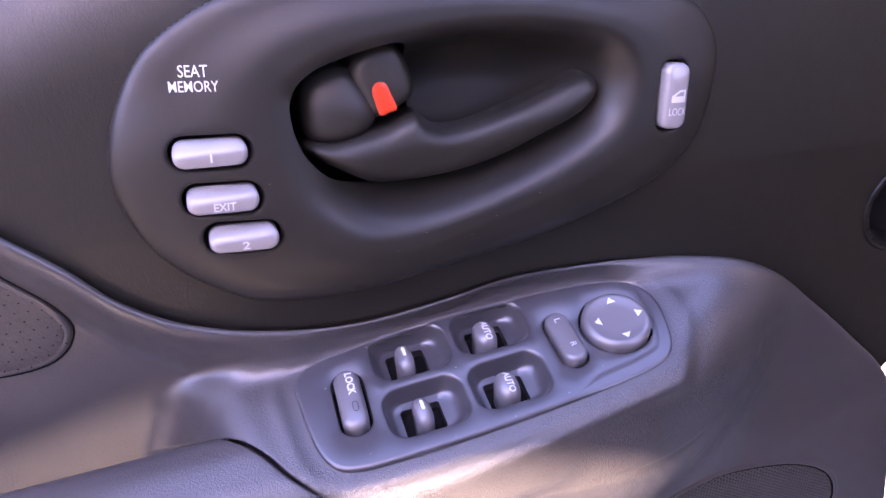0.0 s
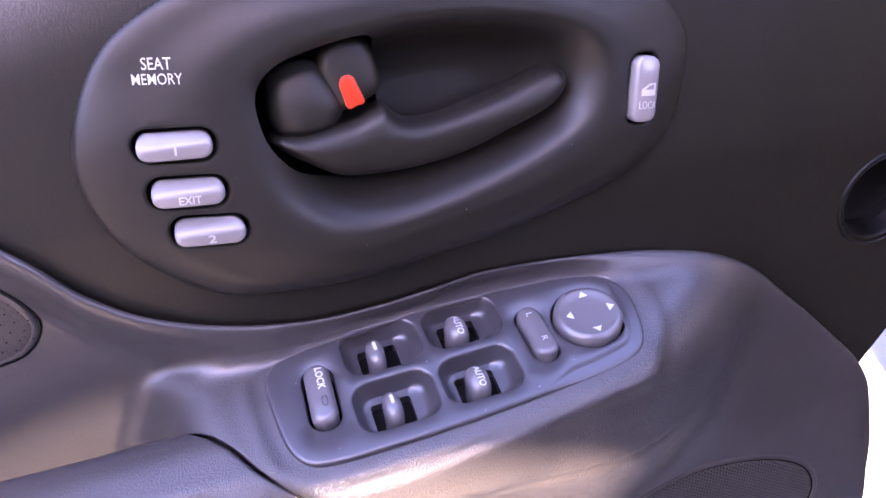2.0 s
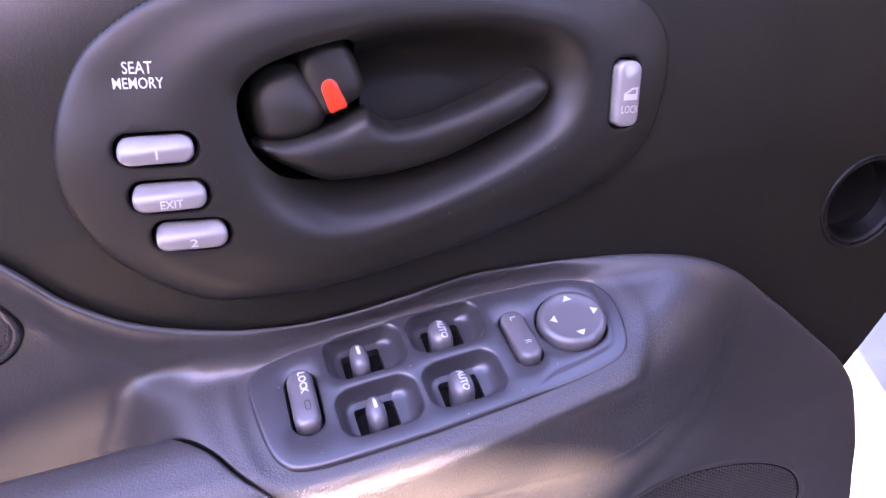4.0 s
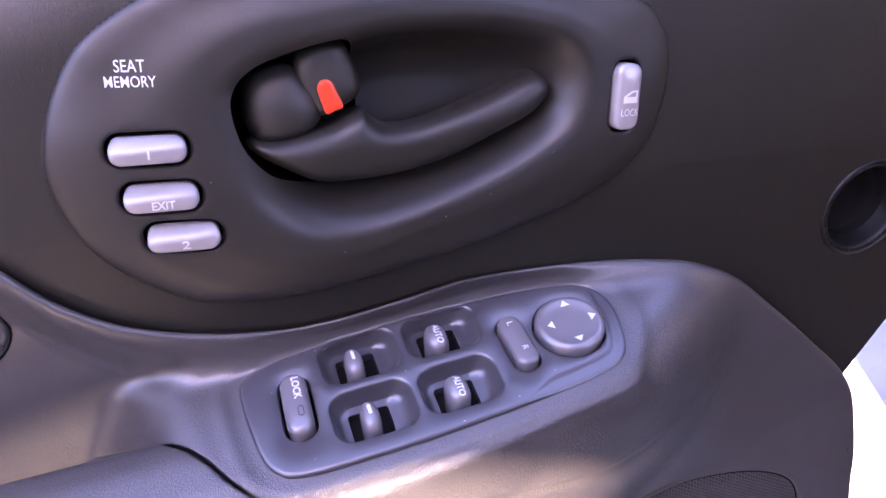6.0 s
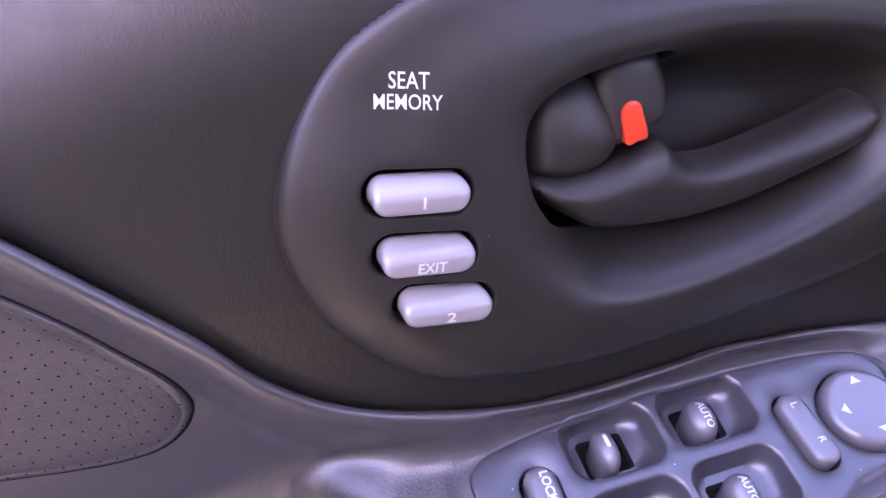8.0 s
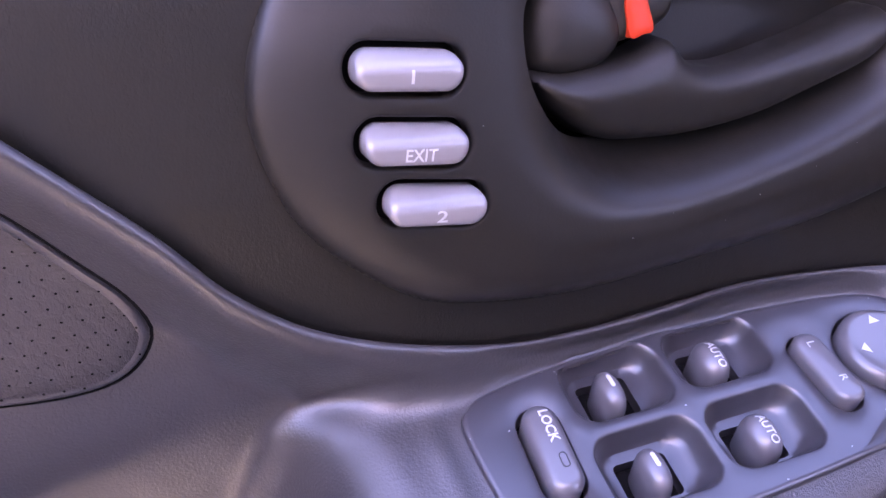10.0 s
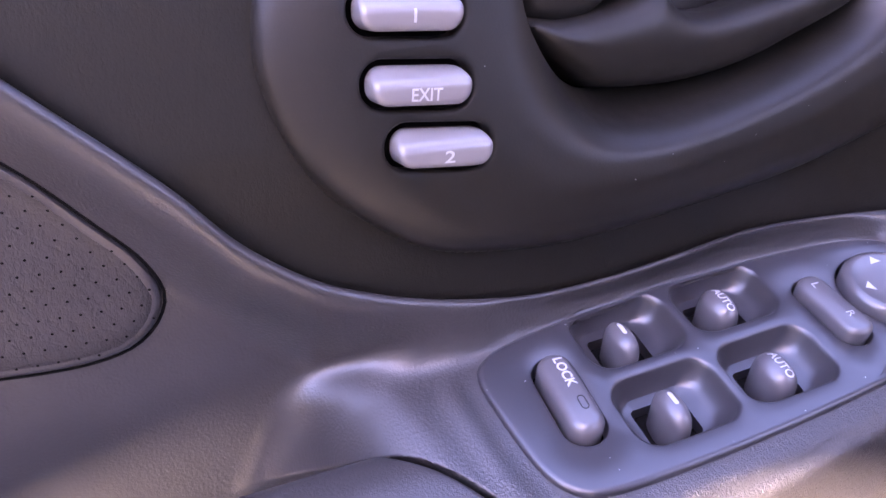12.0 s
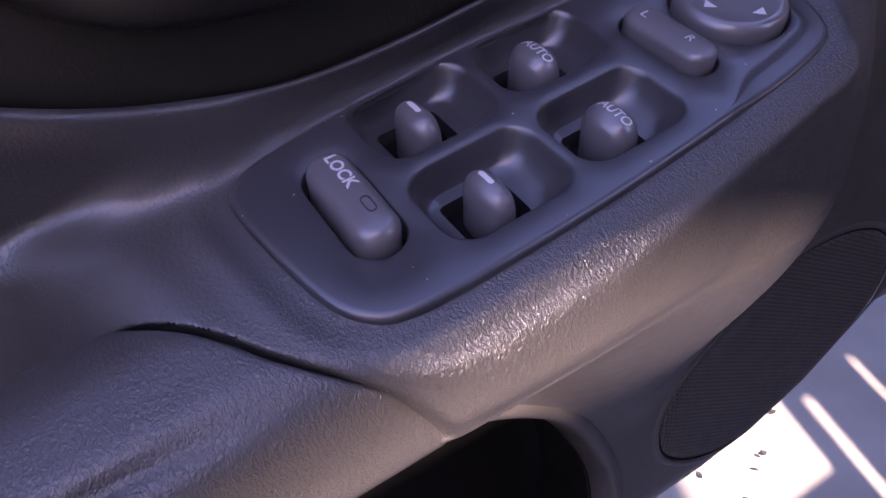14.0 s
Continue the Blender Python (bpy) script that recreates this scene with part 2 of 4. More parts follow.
def distance(p, poly):
    """How far points of p lie from a closed outline; inside is positive."""
    a, d = poly, np.roll(poly, -1, 0) - poly
    out = np.full(len(p), 1e9)
    for k in range(len(a)):
        t = np.clip(((p - a[k]) @ d[k]) / max(d[k] @ d[k], 1e-12), 0, 1)
        out = np.minimum(out, np.linalg.norm(p - a[k] - t[:, None] * d[k], axis=1))
    return np.where(inside(p, poly), out, -out)


def filled(points, outlines, holes, height=None):
    """Triangles over points (n x 3) bounded by closed outlines (n x 3 each), with holes left open."""
    loops = list(outlines) + list(holes)
    co, edges, k = [], [], 0
    for l in loops:
        co += [tuple(q) for q in l]
        edges += [(k + j, k + (j + 1) % len(l)) for j in range(len(l))]
        k += len(l)
    co += [tuple(q) for q in points]
    v2, _, f, ov, _, _ = delaunay_2d_cdt([Vector(q[:2]) for q in co], edges, [], 0, 1e-5)
    c3 = [co[o[0]][2] if o else 0.0 for o in ov]
    pts = np.array([(q.x, q.y, c) for q, c in zip(v2, c3)])
    tri = np.array([t for t in f if len(t) == 3])
    mid = pts[tri].mean(1)[:, :2]
    keep = np.zeros(len(tri), bool)
    for l in outlines:
        keep |= inside(mid, np.asarray(l)[:, :2])
    for l in holes:
        keep &= ~inside(mid, np.asarray(l)[:, :2])
    return pts, [tuple(int(i) for i in t) for t in tri[keep]]


def dome(outline, profile, spacing):
    """A cushion over a closed outline (n x 2): height by distance from the edge. Gives points (n x 3) and triangles."""
    lo, hi = outline.min(0), outline.max(0)
    gx, gy = np.meshgrid(np.arange(lo[0], hi[0], spacing), np.arange(lo[1], hi[1], spacing))
    g = np.stack([gx.ravel() + (np.arange(gx.size) // gx.shape[1] % 2) * spacing / 2, gy.ravel()], 1)
    d = distance(g, outline)
    g = g[d > spacing * 0.45]
    d = d[d > spacing * 0.45]
    pts = np.column_stack([g, profile(d)])
    return filled(pts, [np.column_stack([outline, np.full(len(outline), profile(0.0))])], [])


def skirt(pts, faces, loop, drops):
    """Adds walls below a closed loop (n x 3): drops are (outwards, down) steps."""
    pts = [np.asarray(pts)]
    base = sum(len(q) for q in pts)
    n = len(loop)
    rings = [np.column_stack([shrunk(loop[:, :2], -o), loop[:, 2] - dn]) for o, dn in drops]
    faces = list(faces)
    allr = [loop] + rings
    f = grid_faces(len(allr), n, True, base)
    return np.vstack(pts + allr), faces + f


def rounded_cap(outline, top, edge, down):
    """A button: rings of a closed outline with a rounded edge and a fan of flat top; edge and heights in millimetres."""
    rings = [np.column_stack([outline, np.full(len(outline), down)])]
    for k in range(7):
        a = radians(90 * k / 6)
        rings.append(np.column_stack([shrunk(outline, edge * (1 - math.cos(a))), np.full(len(outline), top - edge + edge * math.sin(a))]))
    return rings


# ---- the door's skin ----
OUTER = spline([(0.0156, 0.9595), (-0.0021, 0.9523), (-0.0207, 0.9388), (-0.0348, 0.9153), (-0.0395, 0.8916), (-0.0323, 0.8671), (-0.0183, 0.8465), (0.0041, 0.8305),
                (0.0267, 0.8255), (0.0616, 0.825), (0.1039, 0.8311), (0.1479, 0.8391), (0.1867, 0.8513), (0.2163, 0.8659), (0.2322, 0.885), (0.2383, 0.9184),
                (0.230, 0.9376), (0.2181, 0.946), (0.19, 0.956), (0.14, 0.966), (0.08, 0.969), (0.04, 0.966)], 240, True)
grow = OUTER - OUTER.mean(0)
OUTER = OUTER + grow / np.linalg.norm(grow, axis=1, keepdims=True) * 0.0022 * step(0.835, 0.865, OUTER[:, 1])[:, None]
car_door = empty("car_door", (0.1, 0.34, 0.5), "open car door's inner side in dark grey vinyl", "car door")


def door_part(name, bm, mat, label="", **k):
    ob = part(name, bm, mat, car_door, label, **k)
    ob.matrix_parent_inverse = Matrix.Translation(car_door.location).inverted()
    return ob


C40, S40 = math.cos(radians(40)), math.sin(radians(40))
OX, OY, OZ = 0.1, 0.3, 0.83
EDGE = np.array([(-0.46, 0.22), (-0.30, 0.128), (-0.25, 0.092), (-0.199, 0.056), (-0.168, 0.034), (-0.150, 0.0187), (-0.129, 0.0068), (-0.106, -0.0005), (-0.081, -0.0051),
                 (-0.054, -0.0074), (-0.026, -0.0062), (0.0034, -0.0028), (0.033, 0.0014), (0.064, 0.002), (0.096, 0.001), (0.131, -0.0022),
                 (0.168, -0.0107), (0.212, -0.0305), (0.266, -0.066), (0.299, -0.0927), (0.322, -0.138), (0.331, -0.168), (0.341, -0.198)])


def edge_z(x):
    return np.interp(x - OX, EDGE[:, 0], OZ + C40 * EDGE[:, 1] + S40 * ((S40 * EDGE[:, 1] - 0.02) / C40))


def skin_y(x, z):
    over = np.maximum(z - 0.945 + 0.35 * np.maximum(0.0 - x, 0), 0)
    return 0.3235 + 0.11 * np.maximum(z - 0.862, 0) + 7.0 * over ** 2 + 0.10 * np.maximum(x - 0.42, 0) ** 2


xs, zs = np.linspace(-0.42, 0.47, 330), np.linspace(0.56, 1.0, 250)
X, Z = np.meshgrid(xs, zs)
X = np.minimum(X, 0.405 + 0.55 * np.maximum(Z - 0.69, 0))
verts = np.stack([X, skin_y(X, Z) + 0.003 * (1 - step(-0.007, 0.0, Z - edge_z(X))) + 2.5 * np.maximum(edge_z(X) - 0.0075 - Z, 0), Z], -1).reshape(-1, 3)
RING, RING_R = (0.3835, 0.8180), 0.0295
faces = np.array(grid_faces(250, 330))
mid = verts[faces].mean(1)[:, [0, 2]]
gone = (distance(mid, OUTER) > 0.009) | (np.linalg.norm(mid - np.array(RING), axis=1) < RING_R * 0.93) | (mid[:, 1] < edge_z(mid[:, 0]) - 0.018)
upper = door_part("upper_trim", ([tuple(v) for v in verts], [tuple(int(i) for i in f) for f in faces[~gone]]), M_SKIN, "dark grey vinyl upper trim with faint scuffs")

# ---- the lower trim with the armrest ----
def flat(p, n):
    """Height over the slanted chart of a plane through p with the normal n, as a function of u and v."""
    k = -C40 * n[1] + S40 * n[2]
    d = (p[0] - OX) * n[0] + (p[1] - OY) * n[1] + (p[2] - OZ) * n[2]
    return lambda u, v: (d - u * n[0] - v * (S40 * n[1] + C40 * n[2])) / k


TOP = flat((0.0226, 0.2972, 0.780), (-0.11, -0.268, 1.0))
SHOULDER = flat((-0.0165, 0.305, 0.7765), (-0.84, -0.30, 0.34))
CREST = flat((0.0, 0.3305, 0.7865), (-0.33, 0.40, 0.85))


def wall_y(x, z):
    """The lower trim's wall behind the armrest."""
    left = 1 - step(-0.05, 0.10, x)
    right = step(0.20, 0.30, x)
    lip = step(0.0, 0.045, edge_z(x) - z)
    mid = (1 - left) * (1 - right) * step(0.0, 0.010, edge_z(x) - z)
    low = step(0.09, 0.14, edge_z(x) - z) * (1 - left)
    return 0.3165 - 0.003 * right + left * 0.019 * lip + 0.001 * mid * (1 - low) - 0.003 * low * (1 - right)


POCKET = spline([(-0.20, 0.664), (-0.10, 0.664), (0.0, 0.663), (0.060, 0.660), (0.100, 0.652), (0.134, 0.630), (0.156, 0.597), (0.169, 0.566), (0.174, 0.535), (0.172, 0.505), (0.165, 0.480), (0.05, 0.470), (-0.10, 0.470), (-0.20, 0.472), (-0.212, 0.56)], 240, True)[::-1]


def front_y(x):
    return 0.249 + 0.113 * step(0.168, 0.412, x)


def under_line(x):
    """Chart height of the nose's lower edge, and how softly it falls back to the wall."""
    wide = 0.012 + 0.064 * step(0.07, 0.19, x)
    return C40 * (0.7375 - OZ) + S40 * (front_y(x) - OY), wide


def lower_h(u, v):
    x = u + OX
    h = (S40 * v + OY - 0.32) / C40
    for _ in range(6):
        z = OZ + C40 * v + S40 * h
        h = (S40 * v + OY - wall_y(x, z)) / C40
    wall = h
    face = (S40 * v + OY - front_y(x)) / C40
    vb, wide = under_line(x)
    fall = step(0.0, 1.0, (vb - v) / wide)
    arm = smooth_min(TOP(u, v), face, 0.020 + 0.040 * step(0.14, 0.30, x))
    arm = arm * (1 - fall) + (wall - 0.003) * fall
    arm = smooth_min(arm, smooth_min(SHOULDER(u, v), CREST(u, v), 0.030), 0.024)
    return smooth_max(arm, wall, 0.018 + 0.004 * step(0.14, 0.26, x) + 0.012 * (1 - step(-0.03, 0.05, x))), wall


SEAM = np.array([(-0.112, 0.050), (-0.104, 0.0440), (-0.0964, 0.0380), (-0.088, 0.0310), (-0.0794, 0.0220), (-0.0691, 0.0117), (-0.0601, 0.0040), (-0.053, -0.0045), (-0.049, -0.0130), (-0.046, -0.024)])
SEAM = spline(SEAM, 400)


def seam_x(v):
    return np.interp(v, SEAM[:, 0], SEAM[:, 1])


PANEL = spline([(-2.3, 5.8), (1.8, 14.6), (10.7, 18.7), (34.0, 22.7), (81.7, 27.1), (127.5, 27.5), (161.1, 25.0), (177.4, 18.9), (184.1, 6.7), (182.4, -12.1), (175.9, -26.4), (161.6, -32.3), (133.5, -36.8), (87.5, -41.4), (47.3, -43.7), (19.4, -43.7), (7.9, -38.7), (1.6, -25.2)], 200, True)[::-1]
us = np.concatenate([np.linspace(-0.44, -0.15, 110)[:-1], np.linspace(-0.15, -0.03, 150)[:-1], np.linspace(-0.03, 0.15, 150)[:-1], np.linspace(0.15, 0.340, 90)])
NU, NV = len(us), 320
top_v = spline(EDGE, 2000)
tv = np.interp(us, top_v[:, 0], top_v[:, 1])
bv = np.interp(us, [0.05, 0.15, 0.184, 0.227, 0.26, 0.30, 0.34], [-0.237, -0.239, -0.236, -0.227, -0.214, -0.202, -0.205]) - 0.10 * (1 - step(0.0, 0.10, us))
vb, wide = under_line(us + OX)
lo = np.maximum(vb - wide, bv + 0.012)
vb = np.minimum(np.maximum(vb, lo + 0.004), tv - 0.02)
stops = [np.linspace(0, 1, n)[:-1, None] for n in (91, 41)] + [np.linspace(0, 1, NV - 130)[:, None]]
V = np.concatenate([bv + (lo - bv) * stops[0], lo + (vb - lo) * stops[1], vb + (tv - vb) * stops[2]], 0)
U = np.repeat(us[None], NV, 0)
H, WALL = lower_h(U, V)


def world_of(u, v, h):
    return np.stack([u + OX, OY + S40 * v - C40 * h, OZ + C40 * v + S40 * h], -1)


above = step(-0.004, 0.004, V - vb)
for go in range(5):
    q = world_of(U, V, H).reshape(-1, 3) - np.array(SWP.o)
    ab = np.stack([q @ np.array(SWP.x), q @ np.array(SWP.y)], 1) * 1000
    off = -distance(ab, PANEL).reshape(U.shape)
    high = (q @ np.array(SWP.n) * 1000).reshape(U.shape)
    lowside = 1 - step(0.0, 26.0, ab[:, 1].reshape(U.shape))
    if go == 0:
        H = H - above * (0.0018 * np.exp(-((off - 3.0) / 2.6) ** 2) * (0.25 + 0.75 * lowside) - 0.0018 * np.exp(-((off - 9.0) / 3.4) ** 2) * lowside)
    far = np.maximum(off - 6.0, 0)
    ceil = -1.0 + 1.4 * np.maximum(off - 0.4, 0) + 0.35 * np.maximum(off - 1.5, 0) ** 2
    base = -2.4 - 0.55 * np.maximum(off - 4.0, 0) * (1 - 0.6 * lowside) - 0.22 * far ** 2
    want = smooth_max(smooth_min(high, ceil, 1.2), base, 2.0)
    H = H + above * (want - high) * np.where(want < high, step(0.001, 0.012, tv - V) * (1 - step(2.0, 12.0, off)), 1.0) * 0.0006 / 0.81
cut = np.where(np.abs(high) < 25, off, 99.0)
soft = above * step(1.0, 4.0, off) * (1 - step(22.0, 32.0, off)) * step(0.0, 0.004, tv - V)
for _ in range(10):
    near = H.copy()
    near[1:-1, 1:-1] = (H[:-2, 1:-1] + H[2:, 1:-1] + H[1:-1, :-2] + H[1:-1, 2:]) / 4
    H = H + (near - H) * soft
# the trim sinks under the pull handle
left = seam_x(V) - (U + OX)
low = 1 - step(-0.0535, -0.0490, V)
H = H - low * (0.010 * step(-0.0004, 0.0022, left) * (1 - step(0.012, 0.035, left))) * above
H = H + (np.minimum(WALL, H) - H) * low * step(0.002, 0.03, left)
H = H - 0.012 * np.maximum(1 - (V - bv) / 0.016, 0) ** 2
lipw = (tv - V)
H = H - 0.004 * np.exp(-lipw / 0.0022)
roll = world_of(us, tv + 0.0008, H[-1] - 0.02)
grid = np.concatenate([world_of(U, V, H), roll[None]], 0)
faces = faces_trim = np.array(grid_faces(NV + 1, NU))
under = np.concatenate([cut, cut[-1:]], 0).reshape(-1)[faces].max(1) < -2.2
gm = grid.reshape(-1, 3)[faces].mean(1)
under |= (distance(gm[:, [0, 2]], POCKET) > 0.0005) & (gm[:, 1] > 0.296) & (gm[:, 0] > -0.19)
armrest = door_part("armrest_trim", ([tuple(v) for v in grid.reshape(-1, 3)], [tuple(int(i) for i in f) for f in faces[~under]]), M_ARM, "grey vinyl lower trim with moulded armrest", sharp=60)

# black sheet behind the pocket's opening stands in for its shade
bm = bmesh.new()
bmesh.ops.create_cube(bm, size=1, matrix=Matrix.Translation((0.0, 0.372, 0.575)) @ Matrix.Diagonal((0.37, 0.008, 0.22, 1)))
door_part("pocket_shade_sheet", bm, M_VOID, "black sheet for the shade in the door pocket", smooth=False)
trim_tree = BVHTree.FromPolygons([Vector(q) for q in grid.reshape(-1, 3)], [tuple(int(i) for i in f) for f in faces_trim])


def on_trim(p):
    out = []
    for a, b, c in p:
        hit = trim_tree.ray_cast(Vector((a * 0.001, 0.29, b * 0.001)), Vector((0, 1, 0)))[0]
        out.append((a * 0.001, (hit.y if hit else 0.313) - c * 0.001, b * 0.001))
    return out


rg = []
base_y = np.array([p[1] for p in on_trim(np.column_stack([shrunk(POCKET * 1000, -4.0), np.zeros(len(POCKET))]))])
base_y = np.maximum(base_y, 0.298)
for _ in range(12):
    base_y = (np.roll(base_y, 1) + base_y + np.roll(base_y, -1)) / 3
for o, c in ((8.0, -2.0), (6.0, 0.3), (4.0, 1.5), (2.0, 2.0), (0.2, 1.6), (-1.6, 0.0), (-3.4, -4.0), (-5.4, -8.5), (-6.6, -12.0)):
    q = shrunk(POCKET * 1000, -o)
    rg.append(np.column_stack([q[:, 0] * 0.001, base_y - c * 0.001, q[:, 1] * 0.001]))
door_part("pocket_rim", lathe(rg, False, False), M_ARM, "rounded vinyl rim of the door pocket", sharp=70)
# inner wall coloured black for the shade deeper in the pocket
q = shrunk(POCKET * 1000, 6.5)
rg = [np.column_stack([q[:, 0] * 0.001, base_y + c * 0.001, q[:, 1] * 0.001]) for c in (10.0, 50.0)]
door_part("pocket_wall", lathe(rg, False, False), M_VOID, "pocket's inner wall with its shade coloured black")

# ---- pull handle: it goes on from the armrest's own section along the seam ----
sv = np.linspace(-0.048, -0.1085, 46)
su = seam_x(sv) - OX
sh, _ = lower_h(su, sv)
sh = np.maximum(sh, TOP(su, sv) - 0.004 - 0.9 * np.maximum(-0.066 - sv, 0))
vb1, _ = under_line(su + OX)
sh = np.minimum(sh, np.where(sv < vb1, (S40 * vb1 + OY - front_y(su + OX)) / C40 + (sv - vb1) * 1.4, 9.0))
line = world_of(su, sv, sh)
top, end = line[0], line[-1]
back = [top + np.array(d) for d in ((0.0, 0.006, -0.0030), (0.001, 0.010, -0.009), (0.004, 0.011, -0.018))]
foot = [end + np.array(d) for d in ((-0.001, 0.006, -0.0015), (-0.003, 0.014, 0.0), (-0.006, 0.024, 0.004))]
sect = np.vstack([back[::-1], line, foot])
smooth = sect.copy()
for _ in range(3):
    smooth[1:-1] = (smooth[:-2] + 2 * smooth[1:-1] + smooth[2:]) / 4
sect = smooth
core = sect[:, 1:].mean(0)
rad = np.linalg.norm(sect[:, 1:] - core, axis=1, keepdims=True)
turn_in = (core - sect[:, 1:]) / rad
arc = np.linspace(0, 1, len(sect))
rings = []
for d, cut_in in [(0.0, 0.0065), (0.0002, 0.0022), (0.0008, 0.0010), (0.0018, 0.0003), (0.0032, 0.0)] + [(x, 0.0) for x in np.linspace(0.006, 0.32, 70)]:
    crease = 0.0028 * np.exp(-((arc - 0.47) / 0.045) ** 2) - 0.0006 * np.exp(-((arc - 0.62) / 0.08) ** 2)
    p = sect.copy()
    p[:, 1:] += turn_in * (cut_in + crease * step(0.004, 0.05, np.full(len(sect), d)))[:, None]
    fade = step(0.0, 0.16, np.full(len(sect), d)) * 0.6
    p[:, 0] = p[:, 0] * (1 - fade) + 0.01 * fade - d - 0.0006
    p[:, 1] += 0.06 * d + 0.25 * d * d
    p[:, 2] -= 0.13 * d + 0.12 * d * d
    rings.append(p)
door_part("pull_handle", lathe(rings, False, True), M_ARM, "grey grained vinyl pull handle", sharp=70)

# ---- ground, and unseen screens added behind the camera to shape the light ----
bm = bmesh.new()
bmesh.ops.create_grid(bm, x_segments=1, y_segments=1, size=60)
tagged(part("ground", bm, M_GROUND, smooth=False), "sunlit pale concrete ground", "ground", kind="structure")


def box(bm, x0, x1, y0, y1, z0, z1):
    m = Matrix.Translation(((x0 + x1) / 2, (y0 + y1) / 2, (z0 + z1) / 2)) @ Matrix.Diagonal((x1 - x0, y1 - y0, z1 - z0, 1))
    bmesh.ops.create_cube(bm, size=1, matrix=m)


bm = bmesh.new()
box(bm, -0.60, 0.36, 0.375, 0.45, 0.62, 0.99)
box(bm, -0.60, 0.10, 0.385, 0.45, 0.34, 0.62)
door_part("door_shell", bm, M_PAINT, "blue painted outer door shell", smooth=False)
# added tall dark screen, unseen: shades the door; its gaps let sun reach the ground and the armrest's nose
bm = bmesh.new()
Y0, Y1, SCREEN_FOOT = -0.463, -0.455, 0.22
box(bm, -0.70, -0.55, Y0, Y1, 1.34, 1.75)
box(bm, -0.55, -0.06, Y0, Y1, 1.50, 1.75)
box(bm, -0.06, 0.09, Y0, Y1, SCREEN_FOOT, 1.95)
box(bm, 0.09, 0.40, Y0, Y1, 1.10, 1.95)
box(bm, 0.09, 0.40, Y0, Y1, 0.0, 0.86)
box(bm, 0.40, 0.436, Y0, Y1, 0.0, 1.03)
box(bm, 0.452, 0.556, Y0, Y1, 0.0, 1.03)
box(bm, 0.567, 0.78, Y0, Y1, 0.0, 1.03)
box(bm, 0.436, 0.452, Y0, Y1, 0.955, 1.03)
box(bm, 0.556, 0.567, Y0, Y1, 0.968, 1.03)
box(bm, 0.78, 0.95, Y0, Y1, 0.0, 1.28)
# end blocks and roof slab, added only to cut skylight
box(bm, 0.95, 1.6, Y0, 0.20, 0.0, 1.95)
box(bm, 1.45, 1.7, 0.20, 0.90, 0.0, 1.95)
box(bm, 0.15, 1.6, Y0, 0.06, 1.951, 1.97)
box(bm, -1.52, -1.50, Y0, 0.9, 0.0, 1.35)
tagged(part("screen_near_side", bm, M_BLACK, smooth=False), "unseen dark screen with gaps, added to shade the door", "car side", kind="structure")
# unseen tan sheet, added to throw warm light onto the upright trim
bm = bmesh.new()
box(bm, -1.24, -0.45, Y0, Y1, 0.0, 1.34)
box(bm, -0.45, -0.06, Y0, Y1, SCREEN_FOOT, 1.34)
tagged(part("screen_tan_bounce", bm, M_TAN, smooth=False), "unseen tan sheet that bounces warm light onto the door", "car seat", kind="structure")
# added far screen, unseen: its long bowed gap puts sun on the armrest's nose, a higher gap lights the ground by the
# door's edge
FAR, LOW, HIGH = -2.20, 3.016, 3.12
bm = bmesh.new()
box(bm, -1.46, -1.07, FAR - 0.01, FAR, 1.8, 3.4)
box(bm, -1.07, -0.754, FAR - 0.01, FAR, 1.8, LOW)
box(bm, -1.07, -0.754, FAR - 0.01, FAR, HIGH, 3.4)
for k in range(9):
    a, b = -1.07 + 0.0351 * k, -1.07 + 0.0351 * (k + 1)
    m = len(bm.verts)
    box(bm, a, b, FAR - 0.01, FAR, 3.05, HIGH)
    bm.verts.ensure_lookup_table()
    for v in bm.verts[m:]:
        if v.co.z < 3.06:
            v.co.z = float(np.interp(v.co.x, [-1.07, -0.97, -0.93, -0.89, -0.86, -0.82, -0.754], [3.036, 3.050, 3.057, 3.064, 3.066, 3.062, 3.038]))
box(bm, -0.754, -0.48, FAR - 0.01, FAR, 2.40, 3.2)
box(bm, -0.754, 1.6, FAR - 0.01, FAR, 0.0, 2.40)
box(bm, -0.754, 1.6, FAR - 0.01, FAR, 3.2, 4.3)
tagged(part("screen_far_side", bm, M_BLACK, smooth=False), "unseen dark screen with a long gap, added to shape the sun", "wall", kind="structure")

# ---- handle bezel ----
bezel_thing = empty("handle_bezel", BEZ.at(70, 0), "dark plastic door handle bezel with seat memory buttons", "door handle bezel")


def bez_part(name, bm, mat, label="", parent=None, **k):
    ob = part(name, bm, mat, parent or bezel_thing, label, **k)
    if parent is None:
        ob.matrix_parent_inverse = Matrix.Translation(bezel_thing.location).inverted()
    return ob


CAV = np.array([(7.4, 27.3), (12.3, 39.5), (29.5, 48.2), (53.6, 52.3), (78.7, 55.7), (117.6, 54.7), (148.0, 48.0), (162.8, 36.7), (165.0, 20.9), (155.2, 3.2), (120.3, -14.3), (75.0, -27.1), (42.8, -29.0), (23.1, -19.3), (12.5, -2.4)])
cav = spline(CAV, 240, True)
outer_ab = np.stack([(OUTER[:, 0] - 0.026) * 1000, (OUTER[:, 1] - 0.8865) * 1000 / 0.988], 1)


